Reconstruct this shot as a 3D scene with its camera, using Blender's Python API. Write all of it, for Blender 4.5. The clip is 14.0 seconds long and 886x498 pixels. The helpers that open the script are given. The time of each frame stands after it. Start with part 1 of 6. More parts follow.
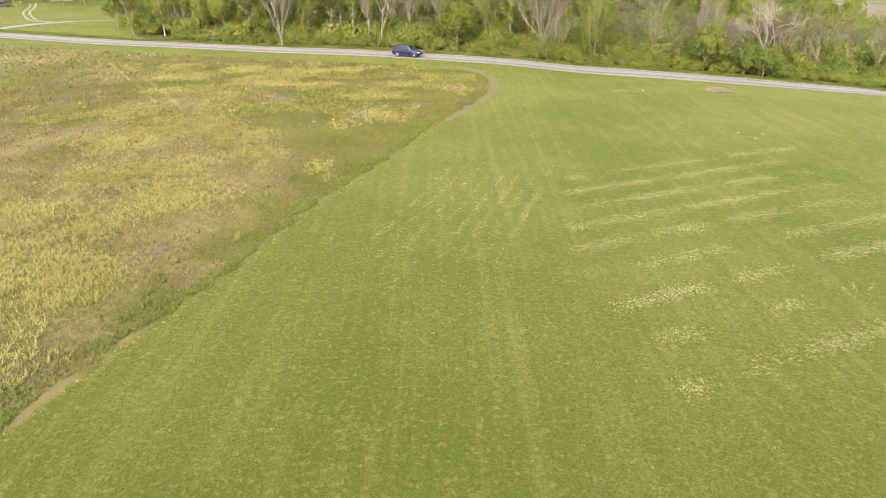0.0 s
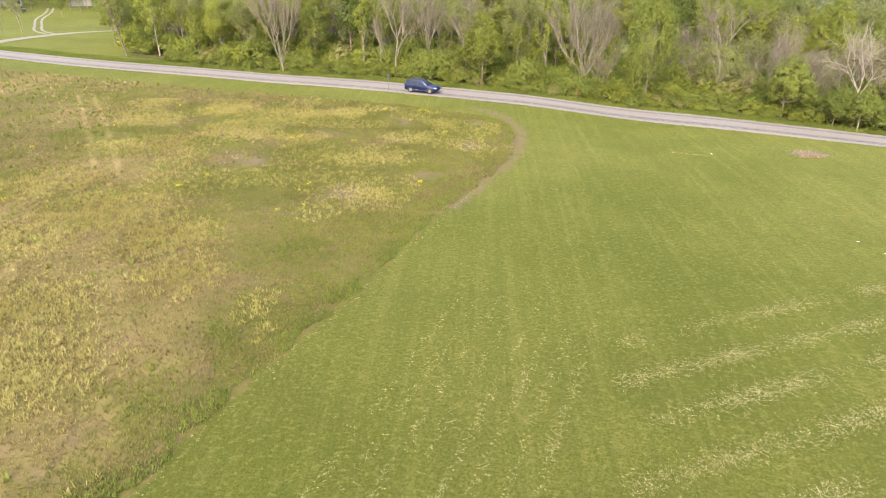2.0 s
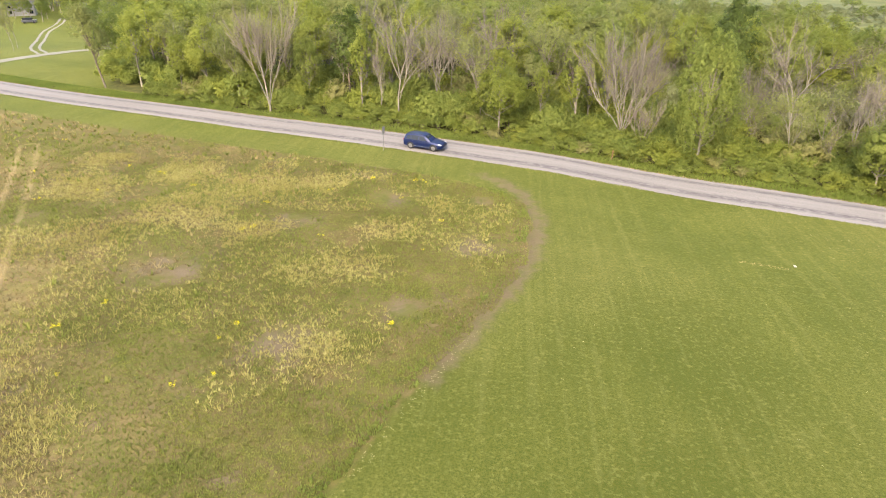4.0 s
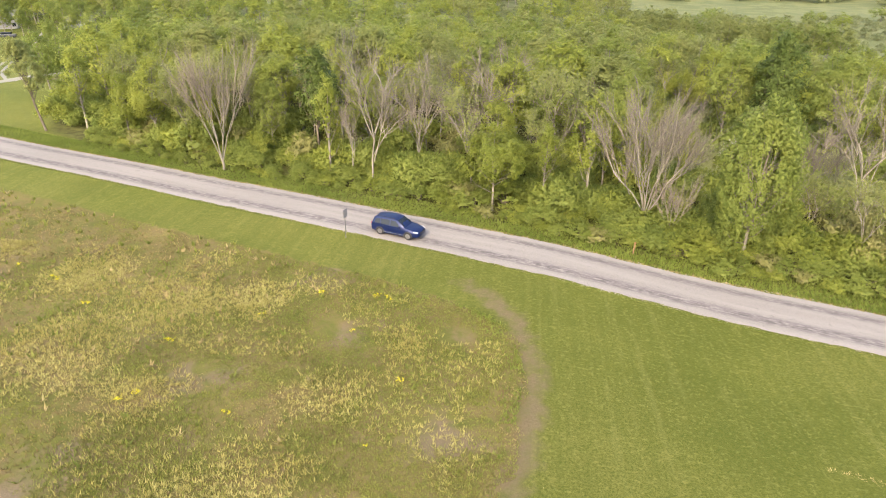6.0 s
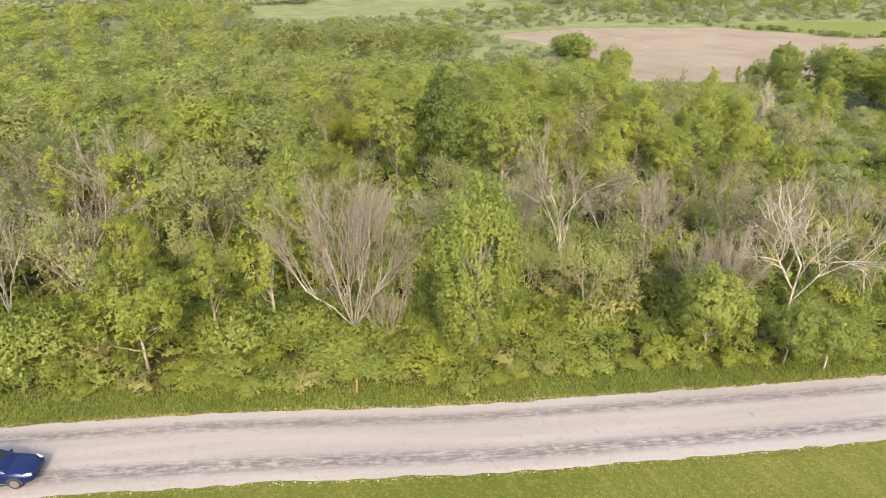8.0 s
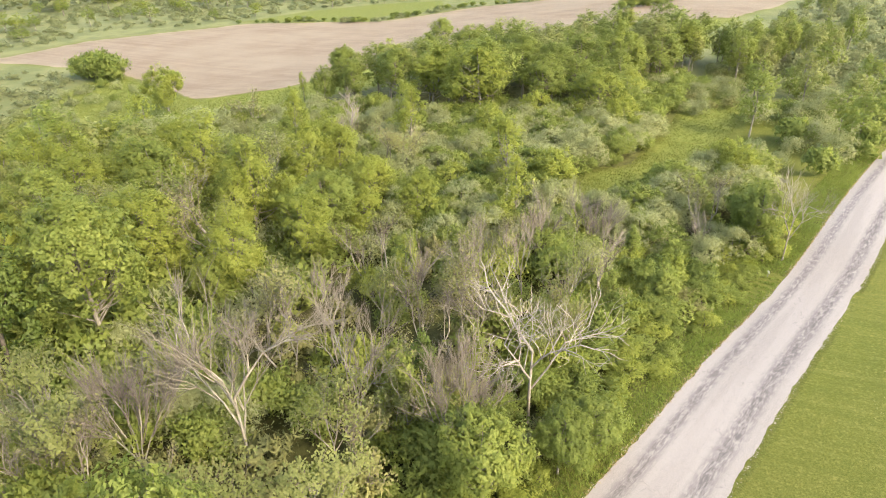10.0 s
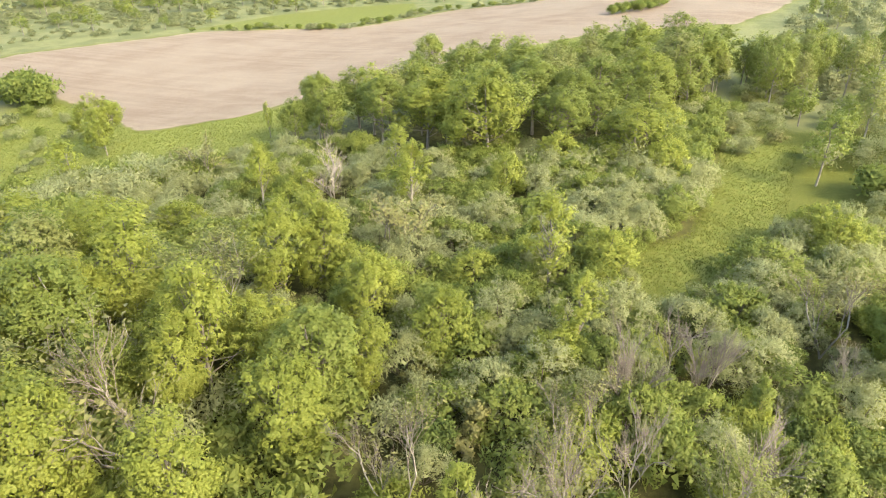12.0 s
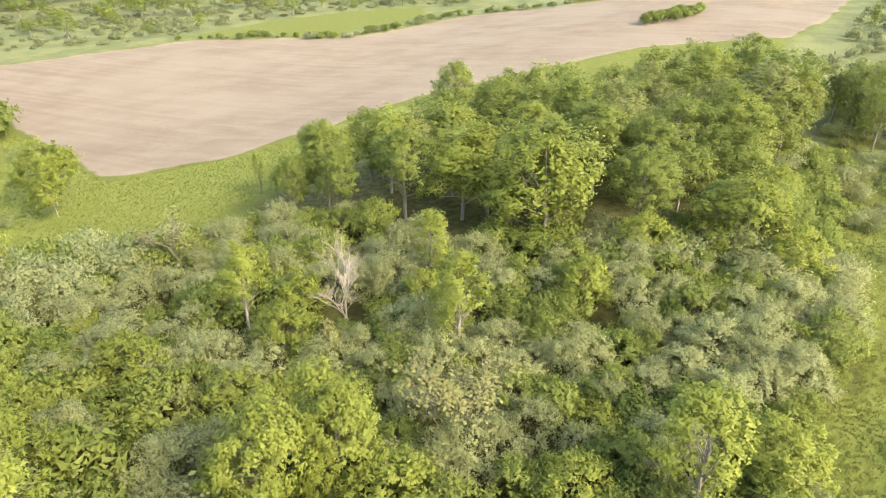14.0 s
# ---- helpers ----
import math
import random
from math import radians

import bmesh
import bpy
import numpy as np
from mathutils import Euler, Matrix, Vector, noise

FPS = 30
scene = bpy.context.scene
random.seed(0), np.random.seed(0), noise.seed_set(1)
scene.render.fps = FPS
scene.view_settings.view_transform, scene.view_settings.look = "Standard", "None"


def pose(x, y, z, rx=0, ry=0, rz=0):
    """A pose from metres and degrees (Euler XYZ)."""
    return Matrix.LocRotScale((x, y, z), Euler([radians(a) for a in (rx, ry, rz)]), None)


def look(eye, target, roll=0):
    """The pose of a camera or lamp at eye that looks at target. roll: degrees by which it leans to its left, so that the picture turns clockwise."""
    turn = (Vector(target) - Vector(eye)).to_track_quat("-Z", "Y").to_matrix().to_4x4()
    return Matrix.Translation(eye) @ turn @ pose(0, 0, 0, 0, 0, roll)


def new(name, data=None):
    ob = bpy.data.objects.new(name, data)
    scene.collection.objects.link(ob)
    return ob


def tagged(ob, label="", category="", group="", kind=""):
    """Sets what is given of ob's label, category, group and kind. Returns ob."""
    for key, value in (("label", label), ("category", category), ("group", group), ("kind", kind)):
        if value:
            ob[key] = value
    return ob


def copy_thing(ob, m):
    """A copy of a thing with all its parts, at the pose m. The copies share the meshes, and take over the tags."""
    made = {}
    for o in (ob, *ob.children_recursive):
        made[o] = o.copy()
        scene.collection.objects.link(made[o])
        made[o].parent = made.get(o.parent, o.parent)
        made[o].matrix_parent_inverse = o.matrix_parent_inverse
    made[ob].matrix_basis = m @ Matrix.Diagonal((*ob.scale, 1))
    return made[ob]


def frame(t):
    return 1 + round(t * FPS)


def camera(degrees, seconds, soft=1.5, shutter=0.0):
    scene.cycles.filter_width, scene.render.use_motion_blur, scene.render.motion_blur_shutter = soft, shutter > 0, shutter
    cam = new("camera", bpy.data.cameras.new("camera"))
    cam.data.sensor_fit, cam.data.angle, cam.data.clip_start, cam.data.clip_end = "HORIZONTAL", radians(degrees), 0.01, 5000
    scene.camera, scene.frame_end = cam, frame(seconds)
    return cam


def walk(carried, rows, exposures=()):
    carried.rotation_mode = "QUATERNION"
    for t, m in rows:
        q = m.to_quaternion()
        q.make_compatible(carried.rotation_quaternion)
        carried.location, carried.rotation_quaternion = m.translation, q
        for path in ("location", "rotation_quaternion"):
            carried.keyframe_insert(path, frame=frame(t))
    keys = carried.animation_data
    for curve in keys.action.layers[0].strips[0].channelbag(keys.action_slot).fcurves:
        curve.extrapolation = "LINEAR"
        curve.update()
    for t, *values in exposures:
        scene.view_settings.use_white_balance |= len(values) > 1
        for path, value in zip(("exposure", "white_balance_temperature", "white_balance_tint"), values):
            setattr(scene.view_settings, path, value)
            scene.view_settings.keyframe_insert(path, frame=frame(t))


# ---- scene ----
cam = camera(68.4, 14.0, soft=1.0)
METRES, EYE, TILT, LEAN, TURN = 150.0, 18.6, -26.0, 0.0, 0.0
ROWS = [
    (0.0, 0.0, 0.0, 0.0, 0.0, 0.0, -0.0),
    (0.5, 0.0034, 0.0265, 0.0171, 0.39, -0.07, -0.27),
    (1.0, 0.0069, 0.0541, 0.0327, 1.06, -0.13, -0.67),
    (1.5, 0.0097, 0.0829, 0.0481, 2.37, -0.08, -1.4),
    (2.0, 0.0129, 0.1092, 0.0661, 2.72, -0.08, -1.59),
    (4.5, 0.0271, 0.2402, 0.1493, 5.81, -0.0, -3.2),
    (5.0, 0.0287, 0.2665, 0.1656, 6.01, 0.04, -3.3),
    (5.5, 0.0303, 0.291, 0.1837, 5.88, -0.0, -3.25),
    (6.0, 0.032, 0.3154, 0.202, 6.16, -0.01, -3.34),
    (6.5, 0.0336, 0.3401, 0.2187, 5.98, 0.05, -3.27),
    (7.0, 0.0367, 0.3658, 0.2352, -1.54, 0.28, 0.56),
    (7.5, 0.0387, 0.3903, 0.2529, -11.42, -0.41, 5.71),
    (8.0, 0.0436, 0.4156, 0.2723, -21.36, -1.93, 10.63),
    (8.5, 0.0515, 0.4412, 0.2911, -34.12, -5.06, 16.04),
    (9.0, 0.0629, 0.4682, 0.3102, -47.78, -9.59, 20.74),
    (11.5, 0.2008, 0.5925, 0.3815, -63.78, -16.51, 24.28),
    (12.0, 0.2379, 0.6152, 0.3943, -63.64, -16.63, 24.2),
    (12.5, 0.2759, 0.6389, 0.4068, -62.79, -16.37, 23.96),
    (13.0, 0.3137, 0.6631, 0.4191, -62.18, -16.25, 23.78),
    (13.5, 0.3521, 0.6866, 0.4326, -62.68, -16.56, 23.86),
    (14.0, 0.3912, 0.7099, 0.4461, -63.87, -17.16, 24.0),
]
walk(cam, [(t, pose(0, 0, EYE, TILT, LEAN, TURN) @ pose(METRES * x, METRES * y, METRES * z, 90 + pitch, roll, yaw)) for t, x, y, z, yaw, pitch, roll in ROWS],
     exposures=[(0.0, 2.52, 7250, 13), (6.5, 2.56, 7250, 13), (9.0, 2.64, 7250, 11), (11.5, 2.89, 7250, 9), (14.0, 2.87, 7250, 9)])

# ---- daylight: low hazy sun behind the flight, clear sky ----
world = bpy.data.worlds.new("sky")
scene.world = world
world.use_nodes = True
_wn = world.node_tree.nodes
_sky = _wn.new("ShaderNodeTexSky")
_sky.sky_type = "NISHITA"
_sky.sun_disc = False
_sky.sun_elevation = radians(38)
_sky.sun_rotation = radians(193)
_sky.dust_density = 2.5
world.node_tree.links.new(_sky.outputs["Color"], _wn["Background"].inputs["Color"])
_wn["Background"].inputs["Strength"].default_value = 0.15
sun_data = bpy.data.lights.new("sun", "SUN")
sun_data.energy, sun_data.angle, sun_data.color = 1.05, radians(10.0), (1.0, 0.92, 0.78)
sun = new("sun", sun_data)
sun.matrix_world = look((-230, -973, 780), (0, 0, 0))


# ---- materials ----
class Nodes:
    """A small writer of node materials."""

    def __init__(self, name):
        self.mat = bpy.data.materials.new(name)
        self.mat.use_nodes = True
        self.tree = self.mat.node_tree
        self.bsdf = self.tree.nodes["Principled BSDF"]
        self.out = self.tree.nodes["Material Output"]
        self.place = None

    def add(self, kind, **values):
        node = self.tree.nodes.new(kind)
        if "data_type" in values:
            node.data_type = values["data_type"]
        if "operation" in values:
            node.operation = values["operation"]
        if "interpolation_type" in values:
            node.interpolation_type = values["interpolation_type"]
        if "attribute_name" in values:
            node.attribute_name = values["attribute_name"]
        if "feature" in values:
            node.feature = values["feature"]
        return node

    def link(self, a, b):
        self.tree.links.new(a, b)

    def feed(self, socket, value):
        if isinstance(value, bpy.types.NodeSocket):
            self.link(value, socket)
        elif isinstance(value, tuple) and len(value) == 3 and socket.type == "RGBA":
            socket.default_value = (*value, 1)
        else:
            socket.default_value = value

    def position(self):
        if self.place is None:
            self.place = self.add("ShaderNodeNewGeometry").outputs["Position"]
        return self.place

    def scaled(self, sx, sy, sz, turn=0.0):
        node = self.add("ShaderNodeMapping")
        self.link(self.position(), node.inputs["Vector"])
        node.inputs["Scale"].default_value = (sx, sy, sz)
        node.inputs["Rotation"].default_value = (0, 0, radians(turn))
        return node.outputs["Vector"]

    def noise(self, scale, detail=3.0, rough=0.55, vector=None, distort=0.0):
        node = self.add("ShaderNodeTexNoise")
        self.link(vector if vector is not None else self.position(), node.inputs["Vector"])
        node.inputs["Scale"].default_value = scale
        node.inputs["Detail"].default_value = detail
        node.inputs["Roughness"].default_value = rough
        node.inputs["Distortion"].default_value = distort
        return node.outputs["Fac"]

    def ramp(self, value, low, high, a=0.0, b=1.0):
        node = self.add("ShaderNodeMapRange", interpolation_type="SMOOTHSTEP")
        self.feed(node.inputs["Value"], value)
        for key, v in (("From Min", low), ("From Max", high), ("To Min", a), ("To Max", b)):
            node.inputs[key].default_value = v
        return node.outputs["Result"]

    def math(self, op, a, b=0.0):
        node = self.add("ShaderNodeMath", operation=op)
        self.feed(node.inputs[0], a)
        self.feed(node.inputs[1], b)
        return node.outputs[0]

    def mix(self, fac, a, b):
        node = self.add("ShaderNodeMix", data_type="RGBA")
        self.feed(node.inputs[0], fac)
        self.feed(node.inputs[6], a)
        self.feed(node.inputs[7], b)
        return node.outputs[2]

    def attr(self, name):
        return self.add("ShaderNodeAttribute", attribute_name=name).outputs["Fac"]

    def bump(self, height, strength=0.5, distance=0.05):
        node = self.add("ShaderNodeBump")
        self.feed(node.inputs["Height"], height)
        node.inputs["Strength"].default_value = strength
        node.inputs["Distance"].default_value = distance
        self.link(node.outputs["Normal"], self.bsdf.inputs["Normal"])

    def finish(self, colour, rough=0.8, metal=0.0, spec=0.3):
        self.feed(self.bsdf.inputs["Base Color"], colour)
        self.feed(self.bsdf.inputs["Roughness"], rough)
        self.bsdf.inputs["Metallic"].default_value = metal
        self.bsdf.inputs["Specular IOR Level"].default_value = spec
        return self.mat


def leaf_material(name, dark, mid, light, through_light=0.3):
    """Leaves: colour varies leaf by leaf, tree by tree and in patches; some light shines through."""
    n = Nodes(name)
    island = n.add("ShaderNodeNewGeometry").outputs["Random Per Island"]
    tree = n.add("ShaderNodeObjectInfo").outputs["Random"]
    patch = n.noise(0.35, 2.0)
    island = n.ramp(island, 0.0, 1.0, 0.2, 0.8)
    a = n.mix(island, dark, mid)
    b = n.mix(island, mid, light)
    k = n.math("ADD", n.math("MULTIPLY", tree, 0.75), n.ramp(patch, 0.35, 0.65, 0.0, 0.35))
    colour = n.mix(k, a, b)
    n.finish(colour, 0.62, 0.0, 0.25)
    glow = n.add("ShaderNodeBsdfTranslucent")
    n.link(colour, glow.inputs["Color"])
    both = n.add("ShaderNodeMixShader")
    both.inputs[0].default_value = through_light
    n.link(n.bsdf.outputs[0], both.inputs[1])
    n.link(glow.outputs[0], both.inputs[2])
    n.link(both.outputs[0], n.out.inputs["Surface"])
    return n.mat


def bark_material(name, dark, light):
    n = Nodes(name)
    grain = n.noise(1.0, 4.0, 0.6, n.scaled(9, 9, 1.6))
    patch = n.noise(0.8, 2.0)
    tree = n.add("ShaderNodeObjectInfo").outputs["Random"]
    colour = n.mix(n.ramp(n.math("ADD", grain, n.math("MULTIPLY", patch, 0.5)), 0.5, 1.0), dark, light)
    colour = n.mix(n.math("MULTIPLY", tree, 0.35), colour, (0.16, 0.13, 0.10))
    n.bump(grain, 0.6, 0.03)
    return n.finish(colour, 0.9, 0.0, 0.15)


def plain(name, colour, rough=0.5, metal=0.0, spec=0.4, vary=0.15, scale=4.0, bump=0.0):
    """A painted, moulded or metal surface with slight wear."""
    n = Nodes(name)
    wear = n.noise(scale, 4.0, 0.6)
    darker = tuple(c * (1 - vary) for c in colour)
    lighter = tuple(min(1.0, c * (1 + vary)) for c in colour)
    if bump:
        n.bump(n.noise(scale * 8, 3.0), bump, 0.01)
    return n.finish(n.mix(wear, darker, lighter), rough, metal, spec)


def blade_material(name, a, b, c, through_light=0.25):
    """Grass and weeds: colour varies clump by clump and in broad patches."""
    n = Nodes(name)
    island = n.add("ShaderNodeNewGeometry").outputs["Random Per Island"]
    patch = n.ramp(n.noise(0.16, 3.0), 0.35, 0.65)
    colour = n.mix(n.math("MULTIPLY", patch, 0.8), n.mix(island, a, b), n.mix(island, b, c))
    n.finish(colour, 0.75, 0.0, 0.2)
    glow = n.add("ShaderNodeBsdfTranslucent")
    n.link(colour, glow.inputs["Color"])
    both = n.add("ShaderNodeMixShader")
    both.inputs[0].default_value = through_light
    n.link(n.bsdf.outputs[0], both.inputs[1])
    n.link(glow.outputs[0], both.inputs[2])
    n.link(both.outputs[0], n.out.inputs["Surface"])
    return n.mat


def ground_material():
    """Mown lawn, rank meadow, bare track, ploughed field and woodland floor, by their distances from the edges."""
    n = Nodes("ground")
    fine = n.noise(9.0, 3.0, 0.65)
    grit = n.noise(28.0, 2.0, 0.6)
    mid = n.noise(0.9, 4.0, 0.6)
    broad = n.noise(0.11, 3.0, 0.55)
    wide = n.noise(0.035, 2.0, 0.5)
    # mown lawn with faint wheel rows
    lawn = n.mix(n.ramp(broad, 0.38, 0.62), (0.052, 0.057, 0.010), (0.069, 0.072, 0.014))
    lawn = n.mix(n.ramp(wide, 0.4, 0.65, 0.0, 0.6), lawn, (0.092, 0.087, 0.022))
    lawn = n.mix(n.ramp(n.math("ADD", n.math("MULTIPLY", fine, 0.55), n.math("MULTIPLY", grit, 0.45)), 0.44, 0.58, 0.0, 0.9), lawn, (0.036, 0.048, 0.007))
    lawn = n.mix(n.ramp(n.noise(4.0, 4.0, 0.7), 0.5, 0.68, 0.0, 0.42), lawn, (0.135, 0.128, 0.036))
    rows = n.math("ADD", n.math("MULTIPLY", n.noise(1.0, 3.0, 0.6, n.scaled(1.9, 0.03, 1.0, 17.5)), 0.72), n.math("MULTIPLY", n.noise(0.5, 3.0), 0.28))
    lawn = n.mix(n.ramp(rows, 0.38, 0.52, 0.28, 0.0), lawn, (0.042, 0.052, 0.009))
    lawn = n.mix(n.ramp(rows, 0.52, 0.64, 0.0, 0.15), lawn, (0.118, 0.115, 0.034))
    # meadow: green swards, dry straw, bare purplish-brown patches
    sward = n.mix(n.ramp(mid, 0.35, 0.65), (0.056, 0.063, 0.012), (0.098, 0.090, 0.023))
    straw = n.mix(n.ramp(fine, 0.3, 0.7), (0.126, 0.101, 0.035), (0.190, 0.157, 0.057))
    soil = n.mix(n.ramp(grit, 0.3, 0.7), (0.078, 0.058, 0.038), (0.142, 0.108, 0.072))
    drift = n.noise(0.085, 4.0, 0.6, n.scaled(1.0, 0.8, 1.0, 25))
    spread = n.math("ADD", drift, n.math("MULTIPLY", n.attr("d_dry"), 0.22))
    meadow = n.mix(n.ramp(spread, 0.44, 0.62), sward, straw)
    rust = n.noise(0.55, 5.0, 0.7, None, 0.6)
    meadow = n.mix(n.ramp(n.math("ADD", rust, n.math("MULTIPLY", fine, 0.3)), 0.54, 0.74, 0.0, 0.6), meadow, (0.140, 0.092, 0.046))
    meadow = n.mix(n.ramp(n.math("ADD", n.math("MULTIPLY", fine, 0.55), n.math("MULTIPLY", grit, 0.45)), 0.48, 0.60, 0.0, 0.5), meadow, (0.060, 0.049, 0.019))
    meadow = n.mix(n.ramp(n.math("ADD", mid, n.math("MULTIPLY", grit, 0.5)), 0.62, 0.85, 0.0, 0.3), meadow, (0.055, 0.060, 0.012))
    bare = n.noise(0.2, 4.0, 0.6, n.scaled(1.0, 0.7, 1.0, 15), 0.4)
    meadow = n.mix(n.ramp(bare, 0.60, 0.74, 0.0, 0.5), meadow, soil)
    meadow = n.mix(n.ramp(n.math("ADD", n.math("MULTIPLY", n.attr("d_patch"), 0.6), n.math("ADD", n.math("MULTIPLY", n.math("SUBTRACT", bare, 0.35), 1.6), n.math("MULTIPLY", n.math("SUBTRACT", rust, 0.4), 2.2))), 0.55, 1.25, 0.0, 0.75), meadow, soil)
    wheel = n.ramp(n.math("ABSOLUTE", n.math("SUBTRACT", n.attr("d_tyre"), 0.95)), 0.12, 0.42, 0.55, 0.0)
    meadow = n.mix(wheel, meadow, (0.235, 0.175, 0.085))
    edge = n.math("ADD", n.attr("d_meadow"), n.math("MULTIPLY", n.math("SUBTRACT", mid, 0.5), 1.7))
    colour = n.mix(n.ramp(edge, -0.25, 0.25), lawn, meadow)
    # worn track along the edge of the meadow
    track = n.mix(n.ramp(fine, 0.3, 0.7), (0.074, 0.054, 0.032), (0.106, 0.079, 0.048))
    wear = n.math("SUBTRACT", n.attr("d_track"), n.math("MULTIPLY", n.math("SUBTRACT", mid, 0.5), 2.4))
    colour = n.mix(n.ramp(wear, -0.1, 1.2, 0.8, 0.0), colour, track)
    # woodland floor
    floor = n.mix(n.ramp(mid, 0.35, 0.65), (0.025, 0.027, 0.008), (0.055, 0.055, 0.016))
    floor = n.mix(n.ramp(fine, 0.45, 0.75, 0.0, 0.5), floor, (0.072, 0.055, 0.027))
    wood = n.math("ADD", n.attr("d_wood"), n.math("MULTIPLY", n.math("SUBTRACT", broad, 0.5), 8.0))
    colour = n.mix(n.ramp(wood, -1.5, 1.5), colour, floor)
    # open land beyond: pale rank grass, greyed to match the haze-toned scrub
    rank = n.mix(n.ramp(broad, 0.4, 0.6), (0.078, 0.087, 0.034), (0.106, 0.110, 0.045))
    colour = n.mix(n.ramp(n.attr("d_open"), -3.0, 3.0), colour, rank)
    # grass glades
    glade = n.mix(n.ramp(mid, 0.3, 0.7), (0.067, 0.080, 0.015), (0.092, 0.098, 0.023))
    colour = n.mix(n.ramp(n.math("ADD", n.attr("d_glade"), n.math("MULTIPLY", n.math("SUBTRACT", mid, 0.5), 3.0)), -1.0, 1.0), colour, glade)
    # ploughed field
    furrow = n.noise(1.0, 2.0, 0.5, n.scaled(0.5, 0.02, 1.0, 62))
    clods = n.mix(n.ramp(n.math("ADD", n.math("MULTIPLY", furrow, 0.45), n.math("MULTIPLY", broad, 0.55)), 0.3, 0.7), (0.112, 0.085, 0.058), (0.146, 0.115, 0.081))
    clods = n.mix(n.ramp(mid, 0.5, 0.8, 0.0, 0.5), clods, (0.092, 0.071, 0.047))
    clods = n.mix(n.ramp(wide, 0.4, 0.7, 0.0, 0.5), clods, (0.156, 0.128, 0.092))
    plough = n.math("ADD", n.attr("d_plough"), n.math("MULTIPLY", n.math("SUBTRACT", broad, 0.5), 5.0))
    colour = n.mix(n.ramp(plough, -0.6, 0.6), colour, clods)
    n.bump(n.math("ADD", n.math("MULTIPLY", fine, 0.6), n.math("MULTIPLY", mid, 0.9)), 0.55, 0.12)
    n.feed(n.bsdf.inputs["Sheen Weight"], n.math("MULTIPLY", n.ramp(edge, -0.25, 0.25, 1.0, 0.3), n.ramp(n.math("MAXIMUM", n.attr("d_open"), n.attr("d_plough")), -3.0, 3.0, 1.0, 0.1)))
    n.bsdf.inputs["Sheen Roughness"].default_value = 0.45
    n.link(colour, n.bsdf.inputs["Sheen Tint"])
    return n.finish(colour, 0.95, 0.0, 0.08)


def road_material():
    """Worn chip seal: pale stone, darker wheel lines, scuffs, cracks and tar patches."""
    n = Nodes("worn_chip_seal")
    grit = n.noise(22.0, 2.0, 0.7)
    mid = n.noise(1.6, 4.0, 0.65)
    along, across = n.attr("along"), n.attr("across")
    flow = n.add("ShaderNodeCombineXYZ")
    n.link(n.math("MULTIPLY", along, 0.5), flow.inputs[0])
    n.link(n.math("MULTIPLY", across, 2.6), flow.inputs[1])
    streak = n.noise(1.7, 8.0, 0.74, flow.outputs[0], 0.4)
    flow2 = n.add("ShaderNodeCombineXYZ")
    n.link(n.math("MULTIPLY", along, 0.05), flow2.inputs[0])
    n.link(n.math("MULTIPLY", across, 0.8), flow2.inputs[1])
    band = n.noise(1.0, 2.0, 0.5, flow2.outputs[0])
    base = n.mix(n.ramp(grit, 0.3, 0.7), (0.134, 0.119, 0.105), (0.194, 0.175, 0.157))
    base = n.mix(n.ramp(band, 0.35, 0.65, 0.0, 0.5), base, (0.208, 0.189, 0.171))
    wheel_a = n.ramp(n.math("ABSOLUTE", n.math("SUBTRACT", across, -1.7)), 0.15, 1.0, 1.0, 0.0)
    wheel_b = n.ramp(n.math("ABSOLUTE", n.math("SUBTRACT", across, 1.9)), 0.1, 0.8, 0.9, 0.0)
    lines = n.math("MAXIMUM", wheel_a, wheel_b)
    scuff = n.math("MULTIPLY", lines, n.ramp(n.math("ADD", streak, n.math("MULTIPLY", mid, 0.35)), 0.50, 0.78))
    colour = n.mix(n.math("MULTIPLY", scuff, 0.92), base, (0.069, 0.062, 0.059))
    speck = n.noise(7.0, 3.0, 0.7)
    colour = n.mix(n.ramp(speck, 0.5, 0.75, 0.0, 0.35), colour, (0.117, 0.108, 0.104))
    crack = n.add("ShaderNodeTexVoronoi", feature="DISTANCE_TO_EDGE")
    crack.inputs["Scale"].default_value = 0.5
    warp = n.add("ShaderNodeMix", data_type="VECTOR")
    warp.inputs[0].default_value = 0.35
    n.link(n.position(), warp.inputs[4])
    jig = n.add("ShaderNodeTexNoise")
    jig.inputs["Scale"].default_value = 0.9
    n.link(n.position(), jig.inputs["Vector"])
    spread = n.add("ShaderNodeVectorMath", operation="MULTIPLY_ADD")
    n.link(jig.outputs["Color"], spread.inputs[0])
    spread.inputs[1].default_value = (5, 5, 5)
    n.link(n.position(), spread.inputs[2])
    n.link(spread.outputs[0], warp.inputs[5])
    n.link(warp.outputs[1], crack.inputs["Vector"])
    lines2 = n.math("MULTIPLY", n.ramp(crack.outputs["Distance"], 0.0, 0.018, 1.0, 0.0), n.ramp(mid, 0.45, 0.6))
    colour = n.mix(n.math("MULTIPLY", lines2, 0.45), colour, (0.078, 0.069, 0.064))
    rim = n.ramp(n.math("ADD", n.math("ABSOLUTE", across), n.math("MULTIPLY", mid, 0.8)), 3.35, 3.75)
    colour = n.mix(n.math("MULTIPLY", rim, 0.35), colour, (0.250, 0.224, 0.188))
    n.bump(grit, 0.35, 0.01)
    return n.finish(colour, 0.92, 0.0, 0.15)


